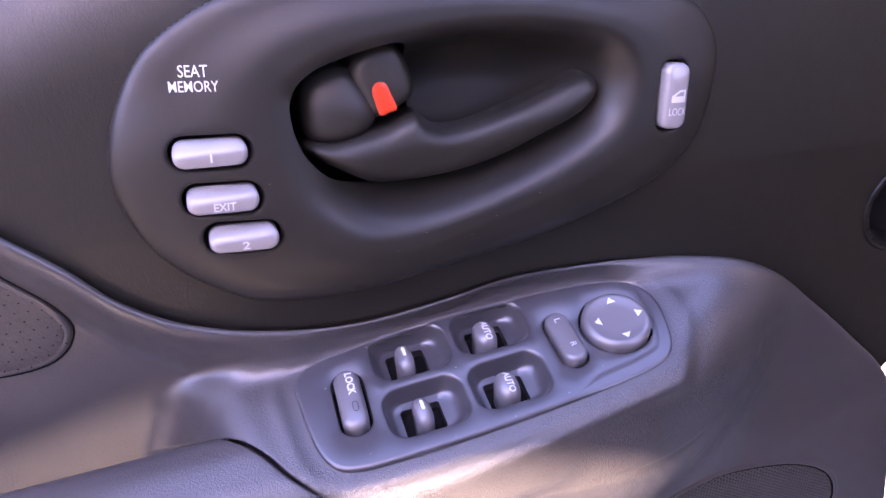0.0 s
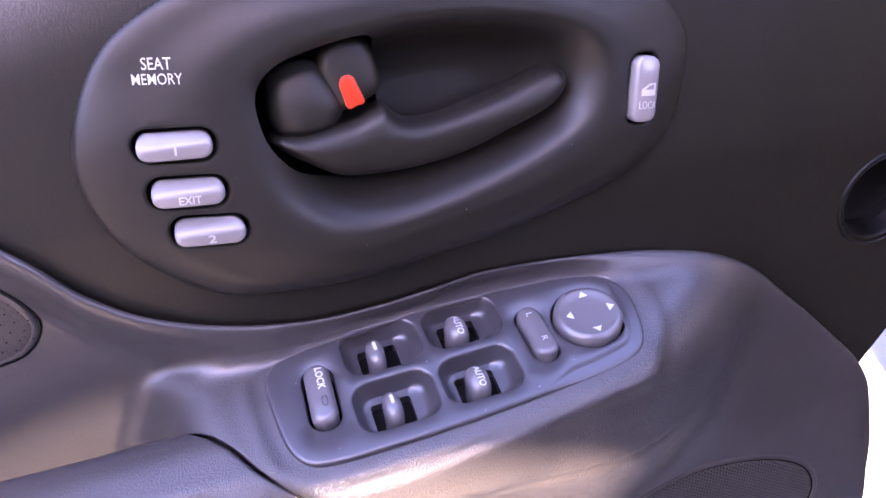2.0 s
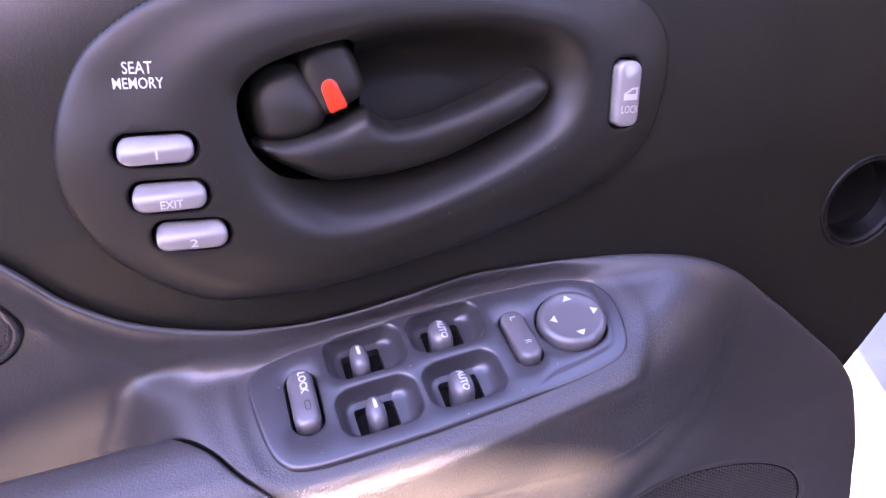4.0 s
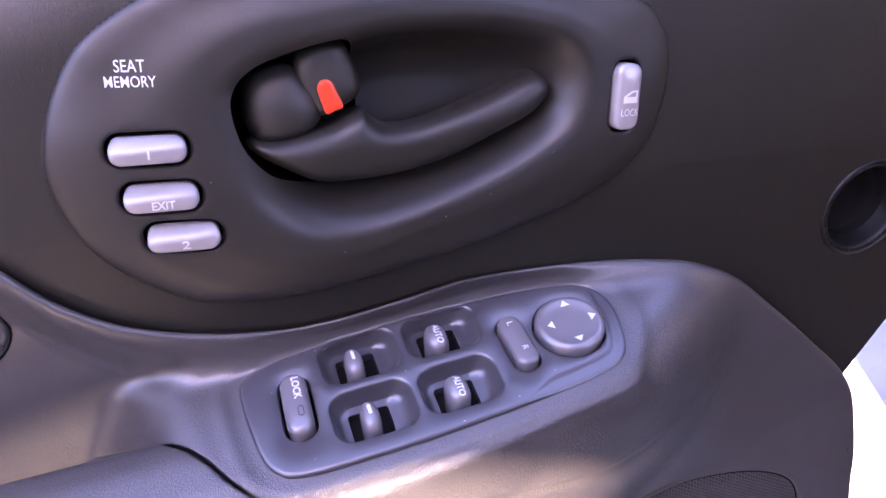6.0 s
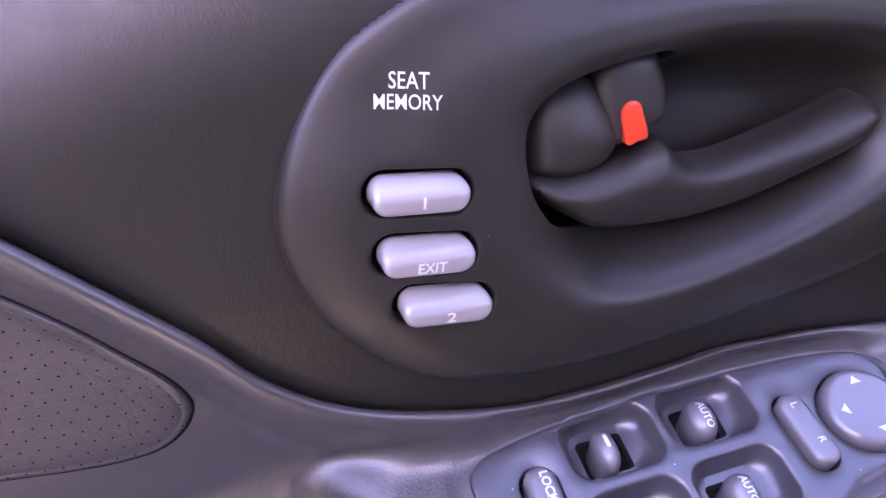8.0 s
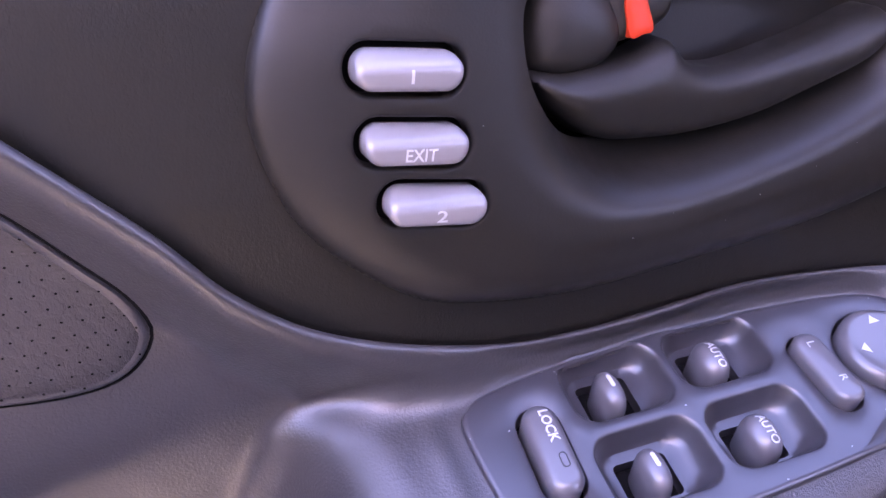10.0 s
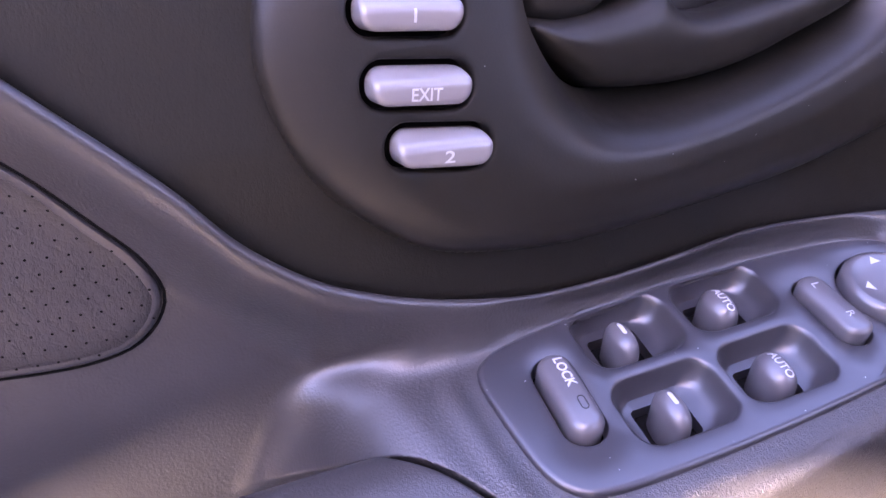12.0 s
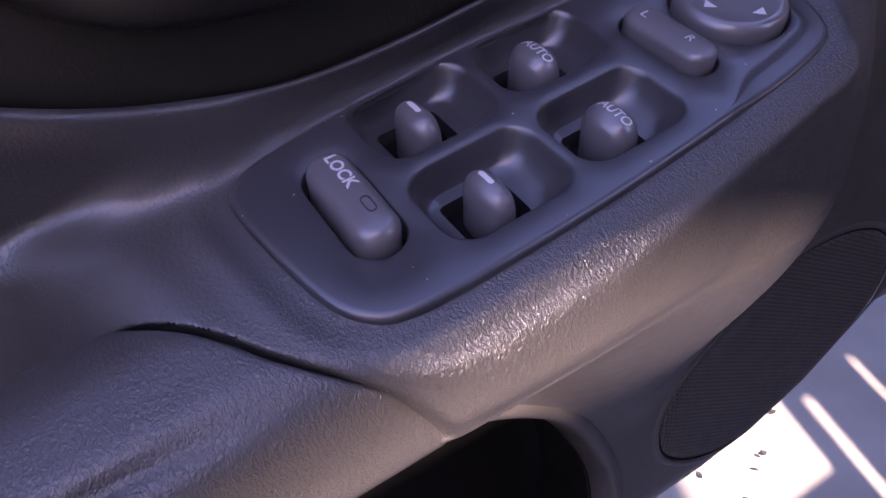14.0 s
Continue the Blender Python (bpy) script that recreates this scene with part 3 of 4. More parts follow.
def start_at(p, c):
    """Rolls a closed outline so that it starts straight left of c, running one way round."""
    a = np.unwrap(np.arctan2(p[:, 1] - c[1], p[:, 0] - c[0]))
    if a[-1] < a[0]:
        p = p[::-1]
    a = np.arctan2(p[:, 1] - c[1], p[:, 0] - c[0])
    return np.roll(p, -int(np.argmin(np.abs(np.abs(a) - math.pi))), 0)


outer_ab, cav = start_at(outer_ab, (70, 12)), start_at(cav, (70, 12))
rings = []
skin_c = []
for a, b in outer_ab:
    q = BEZ.at(a, b)
    skin_c.append(-(float(skin_y(np.array(q.x), np.array(q.z))) + 0.0015 - q.y) * 1000 / 0.986)
skin_c = np.array(skin_c)
crown = step(15, 50, outer_ab[:, 1])
for t, up in ((0, 0), (0.006, 0.22), (0.018, 0.36), (0.04, 0.46), (0.08, 0.56), (0.14, 0.66), (0.20, 0.74), (0.26, 0.80)):
    p = outer_ab + (cav - outer_ab) * t
    rings.append(np.column_stack([p, skin_c * (1 - up * (1 - 0.3 * crown))]))
for t in np.linspace(0.32, 0.86, 14):
    rings.append(np.column_stack([outer_ab + (cav - outer_ab) * t, skin_c * (0.20 + 0.24 * crown) * (1 - step(0.20, 0.72, t))]))
ctr = np.array((92.0, 16.0))
for t, c in ((0.92, -0.3), (0.97, -1.2), (1.01, -2.6), (1.05, -4.6), (1.09, -7.5), (1.13, -12), (1.18, -18), (1.25, -25), (1.36, -31), (1.5, -34)):
    p = outer_ab + (cav - outer_ab) * min(t, 1)
    if t > 1:
        p = p + (ctr - p) * (t - 1)
    rings.append(np.column_stack([p, np.full(240, c)]))
for g in (0.6, 0.7, 0.8, 0.9, 0.97):
    rings.append(np.column_stack([cav + (ctr - cav) * g, np.full(240, -36.0)]))
loft_v, loft_f = lathe(rings)
tree = BVHTree.FromPolygons([Vector(q) for q in loft_v], loft_f)


def on_bezel(p):
    out = []
    for a, b in p:
        hit = tree.ray_cast(Vector((a, b, 60)), Vector((0, 0, -1)))[0]
        out.append(hit.z if hit else 0.0)
    return np.column_stack([p, out])


MEMORY = (("1", -26.9, 14.9, 30.0, -2.0), ("EXIT", -24.6, -5.0, 29.6, -2.5), ("2", -18.4, -22.9, 29.4, -3.5))
LOCK_AT = (186.8, 16.4)
holes = [turned(rounded(w + 5.4, 16.4, 7.9, 9), r, a, b) for _, a, b, w, r in MEMORY]
holes.append(turned(rounded(17.4, 36.0, 6.6, 9), -3, *LOCK_AT))
MOUTH = spline([(6.8, 26.0), (9.5, 36.0), (18, 43.0), (30.0, 47.0), (45, 50.5), (56, 51.5), (61.5, 46.0), (65.5, 33.0), (66, 22), (64, 5), (55, -11.5), (45, -13.2), (32.0, -10.0), (20.0, -3.0), (10.5, 10.0)], 120, True)
loops = [on_bezel(h) for h in holes]
mouth = on_bezel(MOUTH)
allpts = np.vstack(rings[1:])
dist = np.max([distance(allpts[:, :2], np.asarray(h)) for h in holes + [MOUTH]], axis=0)
rims = [shrunk(np.asarray(h), -1.1) for h in holes]
allpts = np.vstack([allpts[dist < -2.0]] + [on_bezel(q) for q in rims])
pts, faces = filled(allpts, [rings[0]], loops + [mouth])
for l in loops:
    pts, faces = skirt(pts, faces, l, ((-0.5, 0.2), (-1.0, 0.8), (-1.2, 1.8), (-1.2, 7.0)))
pts, faces = skirt(pts, faces, mouth, ((-0.15, 0.1), (0.0, 0.7), (0.0, 2.0)))
bezel = bez_part("bezel", ([tuple(q) for q in BEZ.pts(pts)], faces), M_BEZEL, "dark moulded plastic surround with a deep handle recess", sharp=50)

# hollow behind the mouth, its shade put into the black colour
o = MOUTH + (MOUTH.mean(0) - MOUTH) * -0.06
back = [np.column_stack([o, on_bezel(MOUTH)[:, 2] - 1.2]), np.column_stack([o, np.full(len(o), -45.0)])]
bez_part("hollow", lathe([BEZ.pts(r) for r in back]), M_VOID, "hollow behind the lever, its shade coloured black")
# floors under the buttons, black in place of the shade there
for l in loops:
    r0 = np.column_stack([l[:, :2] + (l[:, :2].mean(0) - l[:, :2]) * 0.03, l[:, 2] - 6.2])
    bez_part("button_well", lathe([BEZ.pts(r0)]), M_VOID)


def bez_button(outline, top, edge, label, name, crown=0.0, facet=8.0, ridge=0.20, droop=0.7):
    """A rounded plastic button; crown lifts the middle of its top."""
    rg = rounded_cap(outline, top, edge, -5.0)
    c = outline.mean(0)
    for k in (0.25, 0.5, 0.75):
        q = shrunk(outline, edge)
        rg.append(np.column_stack([q + (c - q) * k, np.full(len(q), top + crown * (1 - (1 - k) ** 2))]))
    for q in rg[1:]:
        rel = (q[:, 1] - c[1]) / (np.ptp(outline[:, 1]) / 2)
        q[:, 2] -= facet * smooth_max(rel - ridge, 0 * rel, 0.32) + droop * np.maximum(ridge - rel, 0)
    return bez_part(name, lathe([BEZ.pts(q) for q in rg]), M_BUTTON, label, sharp=60)


for text, a, b, w, r in MEMORY:
    ob = bez_button(turned(rounded(w - 0.6, 10.6, 4.7, 9), r, a, b), 4.6, 1.9, "glossy light grey memory button", "memory_button", 0.2)
    tw = {"1": 0.8, "EXIT": 9.0, "2": 3.2}[text]
    mk = lettering("marking", text, tw * 0.001, 0.0036, BEZ.matrix(a + {"1": 0.1, "EXIT": 0.4, "2": 0.4}[text], b - {"1": 1.2, "EXIT": 2.1, "2": 2.0}[text], 4.80, -2), M_PRINT, ob, 0.015, "white printed marking")
    conform(mk, ob, BEZ, 0.0001)
a, b = LOCK_AT
ob = bez_button(turned(rounded(13.0, 31.0, 4.6, 9), -3, a, b), 4.2, 2.4, "glossy grey door lock button", "lock_button", 0.4, 3.0, 0.72, 0.3)
mk = lettering("marking", "LOCK", 0.0092, 0.0036, BEZ.matrix(a + 0.5, b - 6.9, 4.72, -3), M_PRINT, ob, 0.0, "worn white lettering")
conform(mk, ob, BEZ, 0.0001)
# door sign: a frame with a slanted window
door_sign = [(-4, -3), (-4, 0.4), (0.2, 3.4), (4.2, 3.6), (4.2, -3)]
inner = [(-2.4, 0.2), (0.8, 2.4), (3.1, 2.5), (3.1, 0.2)]
so = np.column_stack([turned(np.array(door_sign) * 0.90, -3, a + 0.5, b + 0.2), np.full(5, 4.74)])
si = np.column_stack([turned(np.array(inner) * 0.90, -3, a + 0.5, b + 0.2), np.full(4, 4.74)])
pts, faces = filled(np.zeros((0, 3)), [so], [si])
mk = part("marking", ([tuple(q) for q in BEZ.pts(pts)], faces), M_PRINT, ob, "white door sign", smooth=False)
conform(mk, ob, BEZ, 0.0001)
for text, w, h, a, b in (("SEAT", 0.0113, 0.0047, -28.7, 47.3), ("MEMORY", 0.0190, 0.0043, -29.2, 41.4)):
    mk = lettering("lettering", text, w, h, BEZ.matrix(a, b, 0.12, -2.5), M_PRINT, bezel_thing, 0.004, "white printed words")
    conform(mk, bezel, BEZ, 0.0001)

# the lever
LEVER = spline([(13.5, 8.5), (16.5, 10.8), (27.0, 10.2), (47.4, 13.6), (58, 17.6), (63.8, 18.8), (67.5, 15.5), (72, 11.8), (78.7, 10.0), (92.3, 11.1), (120.2, 19.2), (143.1, 27.8), (150.5, 27.0), (154.0, 22.0), (151.5, 16.0), (143.4, 8.8), (125, 0.5), (105.8, -7.1), (85, -11.5), (64.1, -13.0), (43.0, -11.4), (26.0, -1.8), (17, 4.5)], 260, True)


def lever_top(d):
    return -15.0 + 8.4 * (1 - np.exp(-d / 2.6))


pts, faces = dome(LEVER, lever_top, 1.2)
pts[:, 2] += -5.0 * (1 - step(-14, 8, pts[:, 1] - 0.10 * (pts[:, 0] - 60))) + 1.5 * (1 - step(20, 60, pts[:, 0]))
loop = np.column_stack([LEVER, np.zeros(260)])
loop[:, 2] = pts[:260, 2]
pts, faces = skirt(pts, faces, loop, ((-0.2, 1.5), (-1.0, 10.0)))
bez_part("door_lever", ([tuple(q) for q in BEZ.pts(pts)], faces), M_BLACK, "black plastic inside door lever", sharp=70)

# the sliding lock tab: two steps, the far one with a red flag
NEAR_TAB = spline([(14, 16), (13.0, 30), (17, 38.5), (27, 41.5), (36, 40), (43, 30), (45.5, 20), (40, 12.8), (28, 9.8), (18, 11)], 120, True)
FAR_TAB = spline([(36, 38), (38, 46), (47, 50.5), (56, 49.5), (60.5, 43), (63.5, 32), (61.5, 25.5), (52, 21), (44, 19), (39, 26)], 120, True)
pts, faces = dome(NEAR_TAB, lambda d: -16.0 + 6.0 * (1 - np.exp(-d / 3.4)), 1.2)
pts[:, 2] += 1.5 * step(10, 30, pts[:, 0]) - 2.5 * step(24, 40, pts[:, 1])
loop = pts[:120].copy()
pts, faces = skirt(pts, faces, loop, ((-0.2, 1.5), (-0.6, 14.0)))
tab = bez_part("lock_tab", ([tuple(q) for q in BEZ.pts(pts)], faces), M_BLACK, "black sliding lock tab", sharp=70)
pts, faces = dome(FAR_TAB, lambda d: -15.5 + 5.0 * (1 - np.exp(-d / 2.4)), 1.2)
loop = pts[:120].copy()
pts, faces = skirt(pts, faces, loop, ((-0.2, 1.5), (-0.6, 16.0)))
part("far_step", ([tuple(q) for q in BEZ.pts(pts)], faces), M_BLACK, tab, sharp=70)
flag = spline([(47.0, 20.4), (45.0, 26), (43.9, 31.0), (45.2, 34.0), (47.9, 34.8), (50.3, 33.6), (51.8, 30), (54.4, 22.8), (51, 21.4)], 60, True)
pts, faces = dome(flag, lambda d: -9.9 + 0.5 * (1 - np.exp(-d / 0.6)), 1.0)
loop = pts[:60].copy()
pts, faces = skirt(pts, faces, loop, ((0, 0.4), (0, 4.0)))
part("red_flag", ([tuple(q) for q in BEZ.pts(pts)], faces), M_RED, tab, "bright red lock flag")

# ---- switch panel ----
switch_thing = empty("switch_panel", SWP.at(90, -8), "grey plastic window and mirror switch panel in the armrest", "switch panel")


def sw_part(name, bm, mat, label="", parent=None, **k):
    ob = part(name, bm, mat, parent or switch_thing, label, **k)
    if parent is None:
        ob.matrix_parent_inverse = Matrix.Translation(switch_thing.location).inverted()
    return ob


WELLS = ((55.4, 10.8, 40.0, 28.0, 0), (55.0, -20.8, 40.5, 28.5, 0), (97.0, 13.4, 39.5, 27.5, 1), (96.6, -18.6, 39.5, 28.0, 1))
PLATE = 0.8
SLOT = (2.2, 1.5)
wells = [turned(rounded(w, h, 9.0, 10), 2, a, b) for a, b, w, h, _ in WELLS]
LOCK2, SELECT, KNOB = (22.0, -9.6), (129.6, -5.6), (157.4, -3.2)
pits = [turned(rounded(16.2, 36.4, 8.0, 12), 0, *LOCK2), turned(rounded(15.0, 34.4, 7.4, 12), 4, *SELECT), turned(rounded(37.4, 37.4, 18.65, 14), 0, *KNOB)]


def level(p, c=PLATE):
    return np.column_stack([p, np.full(len(p), c)])


ledge = step(122, 142, PANEL[:, 0]) * (1 - step(8, 24, PANEL[:, 1]))


def inset(d, w):
    t = np.roll(PANEL, -1, 0) - np.roll(PANEL, 1, 0)
    n = np.stack([-t[:, 1], t[:, 0]], 1) / np.linalg.norm(t, axis=1, keepdims=True)
    return PANEL + n * (d + w * ledge)[:, None]


rim = [np.column_stack([inset(d, w), c - e * ledge]) for d, w, c, e in ((0, 0, -4, 0), (0.05, 0, -0.6, 0.6), (0.4, 0, 0.2, 1.0), (1.1, 0, 0.65, 1.2), (2.0, 0.2, 0.8, 1.2), (2.1, 3.4, 0.8, 1.1), (2.2, 4.6, 0.8, 0.7), (2.3, 5.8, 0.8, 0.15), (2.4, 6.6, 0.8, 0.0))]
pts, faces = filled(np.zeros((0, 3)), [rim[-1]], [level(w) for w in wells + pits])
base = len(pts)
pts = np.vstack([pts] + rim)
faces += grid_faces(9, len(PANEL), True, base)
for w, (a, b, ww, hh, auto) in zip(wells, WELLS):
    c = w.mean(0)
    prev = level(w)
    rel = w - c
    for da, db, dn in ((0.5, 0.4, 0.15), (1.0, 0.8, 0.6), (1.6, 1.2, 1.8), (2.8, 1.9, 4.2), (4.4, 2.7, 6.8), (6.2, 3.5, 8.5), (7.8, 4.0, 9.2)):
        ka = np.where(rel[:, 0] < 0, 0.72, 1.0)
        ring = level(c + rel * np.column_stack([1 - da * ka / (ww / 2), np.full(len(w), 1 - db / (hh / 2))]), PLATE - dn)
        base = len(pts)
        pts, faces = np.vstack([pts, prev, ring]), faces + grid_faces(2, len(w), True, base)
        prev = ring
    slot = level(turned(rounded(19.4, 15.6, 1.8, 5), 2, a - SLOT[0], b - SLOT[1]), PLATE - 9.2)
    inner = prev
    fp, ff = filled(np.zeros((0, 3)), [inner], [slot])
    ff = [tuple(i + len(pts) for i in f) for f in ff]
    pts, faces = np.vstack([pts, fp]), faces + ff
    pts, faces = skirt(pts, faces, slot, ((0, 6.0),))
for p in pits:
    pts, faces = skirt(pts, faces, level(p), ((-0.25, 0.15), (-0.5, 0.6), (-0.5, 8.0)))
plate = sw_part("face_plate", ([tuple(q) for q in SWP.pts(pts)], faces), M_PANEL, "satin grey plastic face plate with recessed wells", sharp=38)
# slot and pit floors, near-black to paint in the shade around the levers
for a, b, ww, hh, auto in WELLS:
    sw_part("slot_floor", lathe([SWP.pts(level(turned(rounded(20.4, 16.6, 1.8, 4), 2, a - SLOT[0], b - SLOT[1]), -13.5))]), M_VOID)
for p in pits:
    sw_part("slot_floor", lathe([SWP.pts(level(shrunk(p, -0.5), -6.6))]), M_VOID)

for a, b, ww, hh, auto in WELLS:
    w = 11.8 if auto else 9.4
    ca, cb = a - (3.6 if b > 0 else 2.6), b - 3.4
    o = rounded(w, 17.0, 0, 9, 2.3)
    rg = []
    for up in list(np.linspace(0, 0.84, 8)) + [0.89, 0.93, 0.96, 0.98, 0.993, 1.0]:
        k = max(1 - up ** 9.0, 0.0) ** 0.5 if up < 1 else 0.05
        kb = 0.40 + 0.60 * max(1 - up ** 7.0, 0.0) ** 0.5 if up < 1 else 0.30
        q = turned(o * np.array((k, kb)), 2, ca, cb + 0.8 * up)
        h = -14.0 + 17.6 * up - 0.012 * up * (q[:, 1] - cb - 1.0) ** 2
        rg.append(np.column_stack([q, h]))
    ob = sw_part("window_switch", lathe([SWP.pts(q) for q in rg]), M_KNOB, "satin grey auto window switch lever" if auto else "satin grey window switch lever", sharp=70)
    if auto:
        mk = lettering("marking", "AUTO", 0.0112, 0.0034, SWP.matrix(ca + 1.0, cb + 0.6, 5.45, -88), M_PRINT, ob, 0.02, "white lettering")
        conform(mk, ob, SWP, 0.00012)
    else:
        bar = turned(rounded(1.6, 5.4, 0.75, 4), 2, ca + 0.3, cb + 2.6)
        mk = part("marking", lathe([SWP.pts(level(bar, 5.40))]), M_PRINT, ob, "white bar", smooth=False)
        conform(mk, ob, SWP, 0.00012)

# lock button with its tell-tale
o = turned(rounded(12.4, 33.0, 6.1, 12), 0, *LOCK2)
rg = rounded_cap(o, 6.4, 3.4, -7.0)
ob = sw_part("lock_button", lathe([SWP.pts(q) for q in rg]), M_KNOB, "satin grey window lock button", sharp=70)
mk = lettering("marking", "LOCK", 0.0122, 0.0036, SWP.matrix(LOCK2[0] + 1.4, LOCK2[1] + 7.0, 6.5, -90), M_PRINT, ob, 0.03, "white lettering")
conform(mk, ob, SWP, 0.0001)
o = turned(rounded(2.0, 4.8, 0.95, 5), 0, LOCK2[0] + 1.4, LOCK2[1] - 5.6)
part("indicator", lathe([SWP.pts(level(shrunk(o, -0.35), 6.3)), SWP.pts(level(shrunk(o, -0.35), 6.5)), SWP.pts(level(o, 6.52)), SWP.pts(level(shrunk(o, 0.1), 6.3))]), M_BLACK, ob, "small dark indicator slot")

# mirror selector rocker
o = turned(rounded(12.0, 31.4, 5.9, 12), 4, *SELECT)
rg = rounded_cap(o, 4.6, 2.4, -7.0)
for q in rg[1:]:
    t = (SELECT[1] - q[:, 1]) / 15.7
    q[:, 2] += np.where(t > 0.1, 2.2 * (t - 0.1), 0.6 * (0.1 - t))
ob = sw_part("mirror_selector", lathe([SWP.pts(q) for q in rg]), M_KNOB, "grey mirror selector rocker", sharp=70)
mk = lettering("marking", "L", 0.0024, 0.0030, SWP.matrix(SELECT[0] - 0.5, SELECT[1] + 9.6, 5.35, -90), M_PRINT, ob, 0.0, "white letter")
conform(mk, ob, SWP, 0.0001)
mk = lettering("marking", "R", 0.0024, 0.0030, SWP.matrix(SELECT[0] + 1.4, SELECT[1] - 6.4, 5.85, -90), M_PRINT, ob, 0.0, "white letter")
conform(mk, ob, SWP, 0.0001)

# mirror knob
rg = []
for r, c in ((17.2, -7.0), (17.3, 2.0), (17.0, 3.6), (16.2, 4.8), (14.8, 5.4), (13.6, 5.3), (12.0, 5.0), (8.0, 4.8), (3.0, 4.7)):
    rg.append(level(turned(rounded(2 * r, 2 * r, r * 0.999, 14), 0, *KNOB), c))
ob = sw_part("mirror_knob", lathe([SWP.pts(q) for q in rg]), M_KNOB, "round grey mirror adjusting knob", sharp=70)
for turn, da, db in ((2, 1.6, 11.6), (92, -9.8, 0.6), (182, 0.6, -11.0), (272, 12.2, 0.4)):
    tri = turned(np.array([(-2.4, -1.4), (2.4, -1.4), (0, 1.9)]), turn, KNOB[0] + da * 0.98, KNOB[1] + db * 0.98)
    mk = part("arrow", lathe([SWP.pts(level(tri, 5.25))]), M_PRINT, ob, "white arrow", smooth=False)
    conform(mk, ob, SWP, 0.0001)

# ---- leather pad, speaker grille, tweeter ----
PAD = spline([(-0.40, 1.03), (-0.25, 0.955), (-0.18, 0.913), (-0.13, 0.882), (-0.1044, 0.8626), (-0.088, 0.8442), (-0.079, 0.8337), (-0.0734, 0.8231), (-0.072, 0.8149), (-0.0765, 0.8055), (-0.0857, 0.799), (-0.1021, 0.7964), (-0.13, 0.7975), (-0.20, 0.803), (-0.30, 0.812), (-0.42, 0.82)], 260, True) * 1000
pts, faces = dome(PAD, lambda d: 3.6 * (1 - np.exp(-d / 2.0)) - 0.8, 3.0)
loop = pts[:260].copy()
pts, faces = skirt(pts, faces, loop, ((0, 5.0),))
def on_wall(p):
    x, z = p[:, 0] * 0.001, p[:, 1] * 0.001
    return [(i, j, k) for i, j, k in zip(x, wall_y(x, z) - p[:, 2] * 0.001, z)]


pad = door_part("leather_pad", (on_wall(pts), faces), M_PAD, "perforated grey leather insert pad", sharp=70)
rg = []
for o, c in ((-0.6, -1.5), (-0.5, 0.3), (0.5, 0.3), (0.7, -1.5)):
    rg.append(np.array(on_wall(np.column_stack([shrunk(PAD, -o), np.full(260, c)]))))
part("groove", lathe(rg, False, False), M_VOID, pad, "dark joint round the pad")
rg = []
for o, c in ((0.6, -1.0), (0.8, 0.6), (1.4, 1.6), (2.8, 2.3), (5.0, 2.0), (8.0, 0.6), (10.5, -0.5)):
    rg.append(np.array(on_wall(np.column_stack([shrunk(PAD, -o), np.full(260, c)]))))
part("piping", lathe(rg, False, False), M_ARM, pad, "raised vinyl roll round the pad")
v, f = [], []
for i in range(-24, 1):
    for j in range(0, 17):
        a = -76.0 + i * 5.6 + (j % 2) * 2.8
        b = 801.0 + j * 4.9
        if distance(np.array([(a, b)]), PAD)[0] > 2.4 and a > -135:
            k = len(v)
            v += on_wall(np.array([(a + 0.42 * math.cos(t), b + 0.42 * math.sin(t), 2.9) for t in np.linspace(0, 2 * math.pi, 8, endpoint=False)]))
            f.append(tuple(range(k, k + 8)))
ob = part("perforations", (v, f), M_VOID, pad, "small punched holes", smooth=False)
tagged(ob, kind="stuff")

GRILLE = spline([(0.201, 0.576), (0.206, 0.556), (0.222, 0.540), (0.243, 0.529), (0.268, 0.5225), (0.293, 0.523), (0.324, 0.535), (0.3557, 0.5525), (0.376, 0.571), (0.384, 0.592), (0.3755, 0.614), (0.3568, 0.6288), (0.3292, 0.6385), (0.2933, 0.6425), (0.2685, 0.640), (0.2473, 0.634), (0.223, 0.618), (0.207, 0.597)], 220, True) * 1000
pts, faces = dome(GRILLE, lambda d: 1.6 * (1 - np.exp(-d / 2.0)) - 0.2, 4.0)
loop = pts[:220].copy()
pts, faces = skirt(pts, faces, loop, ((0, 3.0),))
grille = door_part("speaker_grille", (on_trim(pts), faces), M_GRILLE, "dark perforated speaker grille", sharp=70)
rg = []
for o, c in ((-0.6, -1.0), (-0.5, 0.25), (0.6, 0.25), (0.8, -1.0)):
    rg.append(on_trim(np.column_stack([shrunk(GRILLE, -o), np.full(220, c)])))
part("gap", lathe([np.array(q) for q in rg], False, False), M_VOID, grille, "dark joint round the grille")
rg = []
for o, c in ((0.7, -0.6), (0.9, 0.5), (1.5, 1.1), (2.4, 1.2), (3.6, 0.7), (5.2, -0.3)):
    rg.append(on_trim(np.column_stack([shrunk(GRILLE, -o), np.full(220, c)])))
part("lip", lathe([np.array(q) for q in rg], False, False), M_ARM, grille, "raised vinyl lip")

rg = []
TWP = Plane((RING[0], 0.3235, RING[1]), (0, -1, 0.0))
for r, c in ((31.0, -0.6), (30.7, 0.6), (30.0, 1.2), (29.2, 0.9), (28.7, -1.2), (28.0, -1.8), (27.5, -0.4), (26.8, 0.0), (26.0, -0.5), (25.4, -3.0), (24.6, -7.0), (23.0, -11.0)):
    rg.append(level(rounded(2 * r, 2 * r, r * 0.999, 14), c))
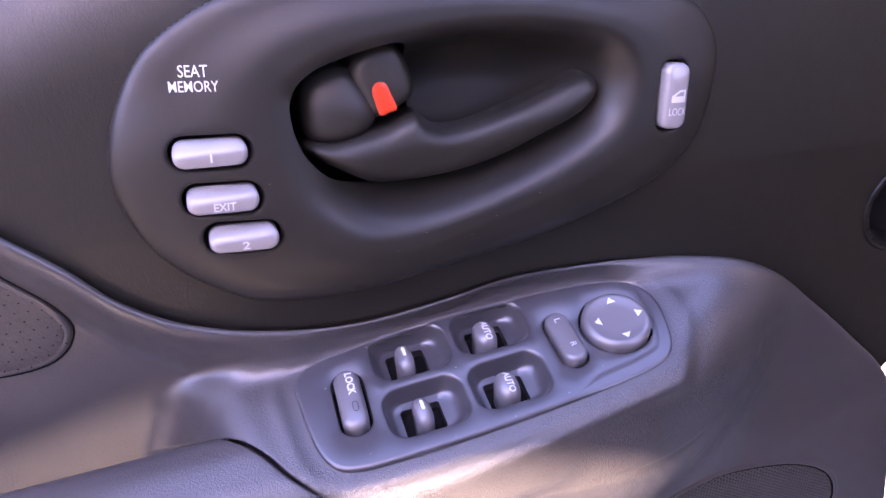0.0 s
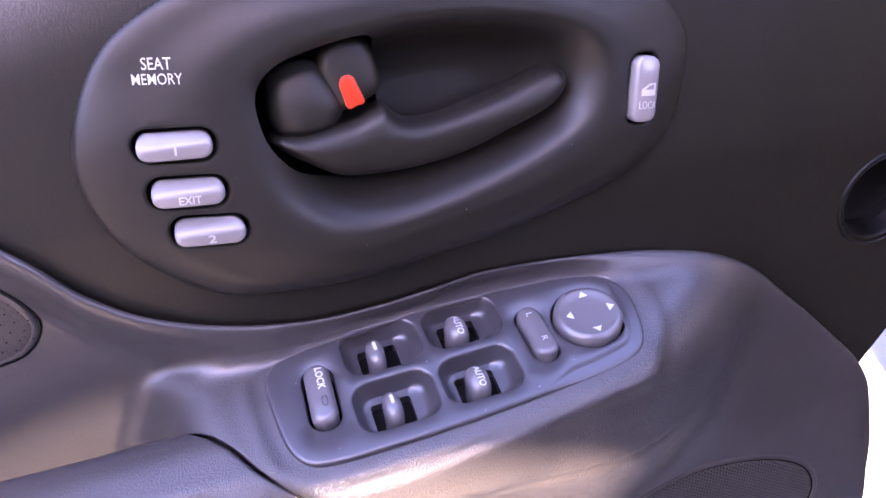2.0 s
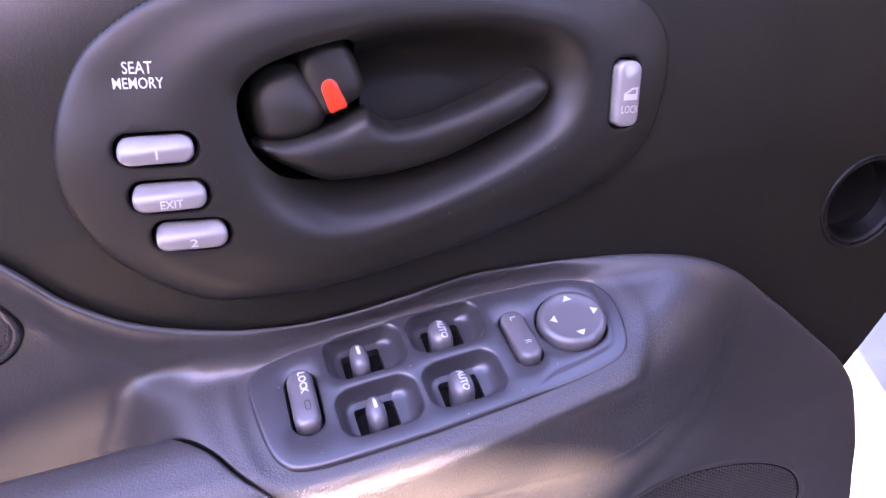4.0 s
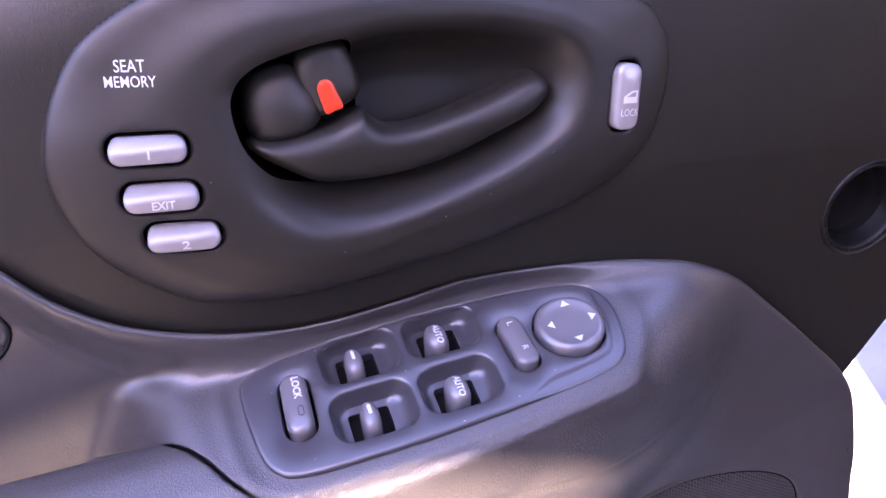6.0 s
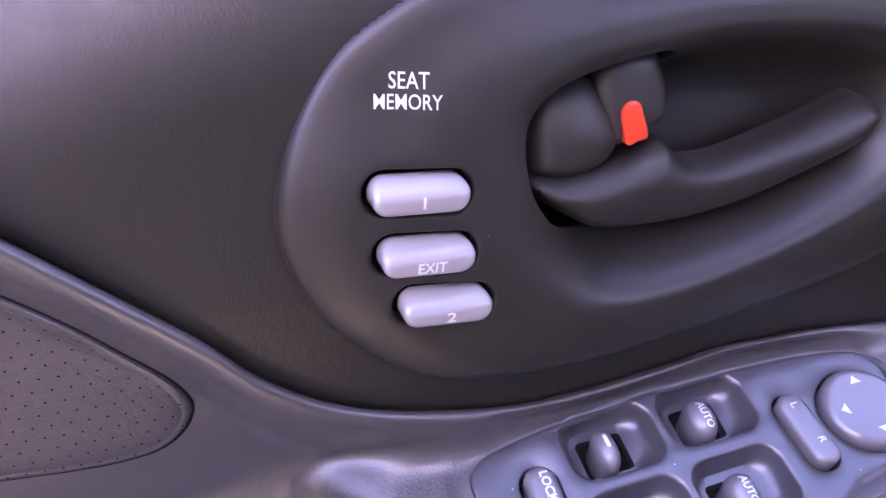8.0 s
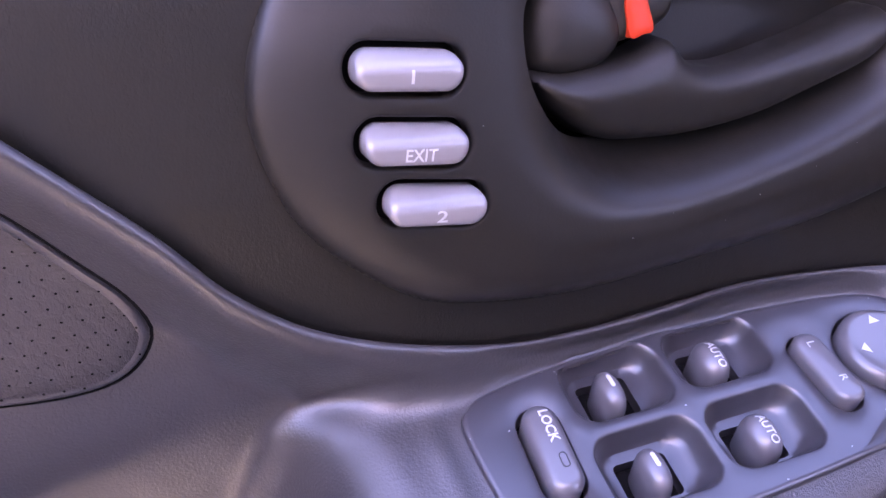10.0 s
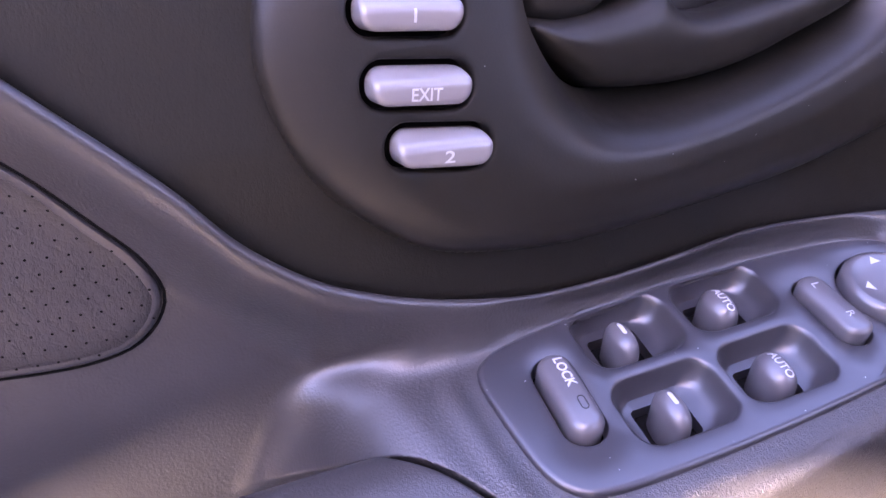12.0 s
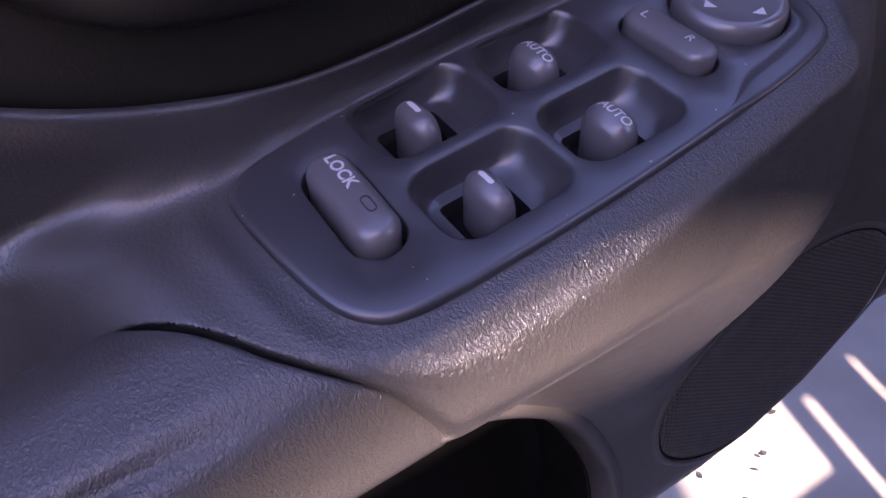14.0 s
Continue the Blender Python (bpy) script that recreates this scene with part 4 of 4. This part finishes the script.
tweeter = door_part("tweeter", lathe([TWP.pts(q) for q in rg], False), M_GLOSS, "round glossy black tweeter ring", sharp=60)
# the hollow's darkness is painted in with the near-black colour
part("tweeter_hollow", lathe([TWP.pts(level(rounded(2 * r, 2 * r, r * 0.999, 14), c)) for r, c in ((23.4, -10.6), (22.0, -17.0), (18.0, -20.0))]), M_VOID, tweeter, "tweeter's hollow with its shade coloured black")
rg = []
for r, c in ((24.8, -6.4), (22.0, -6.0), (19.0, -7.2), (16.5, -10.0), (15.0, -14.0)):
    t = np.radians(np.linspace(95, 215, 40))
    w = np.sin(np.linspace(0, math.pi, 40)) ** 0.5
    rr = 24.8 - (24.8 - r) * w
    rg.append(np.column_stack([rr * np.cos(t), rr * np.sin(t), c - 1.0 + 0 * t]))
part("baffle", ([tuple(q) for r in rg for q in TWP.pts(r)], grid_faces(len(rg), 40)), M_BLACK, tweeter, "black curved baffle inside the ring")

# the door's folded edge behind the trim
zz = np.linspace(0.672, 1.0, 40)
xe = 0.405 + 0.55 * np.maximum(zz - 0.69, 0)
rg = [np.stack([xe + dx, 0.3235 + 0.11 * np.maximum(zz - 0.862, 0) + dy, zz], 1) for dx, dy in ((-0.004, 0.004), (0.0015, 0.0035), (0.0045, 0.006), (0.0070, 0.011), (0.0082, 0.018), (0.0082, 0.045))]
door_part("edge_flange", ([tuple(q) for r in rg for q in r], grid_faces(len(rg), 40)), M_SKIN, "dark folded edge of the door")

# ---- dust on the plate and litter on the ground ----
rng = random.Random(5)
v, f = [], []
for k in range(26):
    a, b = rng.uniform(-2, 182), rng.uniform(-42, 24)
    if k < 8:
        a, b = ((92.0, -38.5), (63.0, -40.6), (12.0, 2.0), (141.0, -25.0), (24.0, -33.0), (120.0, -34.0), (36.0, 19.0), (74.0, -4.6))[k]
    if any(inside(np.array([(a, b)]), w)[0] for w in wells + pits) or not inside(np.array([(a, b)]), PANEL)[0]:
        continue
    r, t = rng.uniform(0.10, 0.28), rng.uniform(0, 3.14)
    quad = [(r * 1.8, 0.3 * r), (-0.4 * r, r), (-1.6 * r, -0.2 * r), (0.3 * r, -0.8 * r)]
    n0 = len(v)
    v += [tuple(SWP.at(a + p * math.cos(t) - q * math.sin(t), b + p * math.sin(t) + q * math.cos(t), PLATE + 0.04)) for p, q in quad]
    f.append((n0, n0 + 1, n0 + 2, n0 + 3))
for a, b in ((-5.0, -1.0), (62.0, -33.0), (96.0, -30.0), (118.0, -22.0), (134.0, -15.0), (150.0, -6.0), (84.0, -38.0), (48.0, -40.0)):
    c = on_bezel(np.array([(a, b)]))[0][2]
    r, t = rng.uniform(0.14, 0.26), rng.uniform(0, 3.14)
    n0 = len(v)
    v += [tuple(BEZ.at(a + p * math.cos(t) - q * math.sin(t), b + p * math.sin(t) + q * math.cos(t), c + 0.25)) for p, q in ((r, 0.2 * r), (-0.3 * r, r), (-r, -0.2 * r), (0.2 * r, -0.7 * r))]
    f.append((n0, n0 + 1, n0 + 2, n0 + 3))
ob = part("dust_flecks", (v, f), M_PRINT, smooth=False)
tagged(ob, "tiny pale dust flecks on the switch panel and bezel", "dust", kind="stuff")
v, f = [], []
for k in range(9):
    x, y = rng.uniform(0.58, 0.80), rng.uniform(0.485, 0.60)
    r, t = rng.uniform(0.003, 0.006), rng.uniform(0, 6.28)
    n0 = len(v)
    for j in range(7):
        g = r * rng.uniform(0.45, 1.0) * (1.6 if j in (0, 4) else 1.0)
        v.append((x + g * math.cos(t + j * 0.9), y + g * math.sin(t + j * 0.9), 0.002 + rng.uniform(0, 0.003)))
    f.append(tuple(range(n0, n0 + 7)))
ob = part("leaf_litter", (v, f), M_BLACK, smooth=False)
tagged(ob, "few dark leaf scraps on the ground", "litter", kind="stuff")
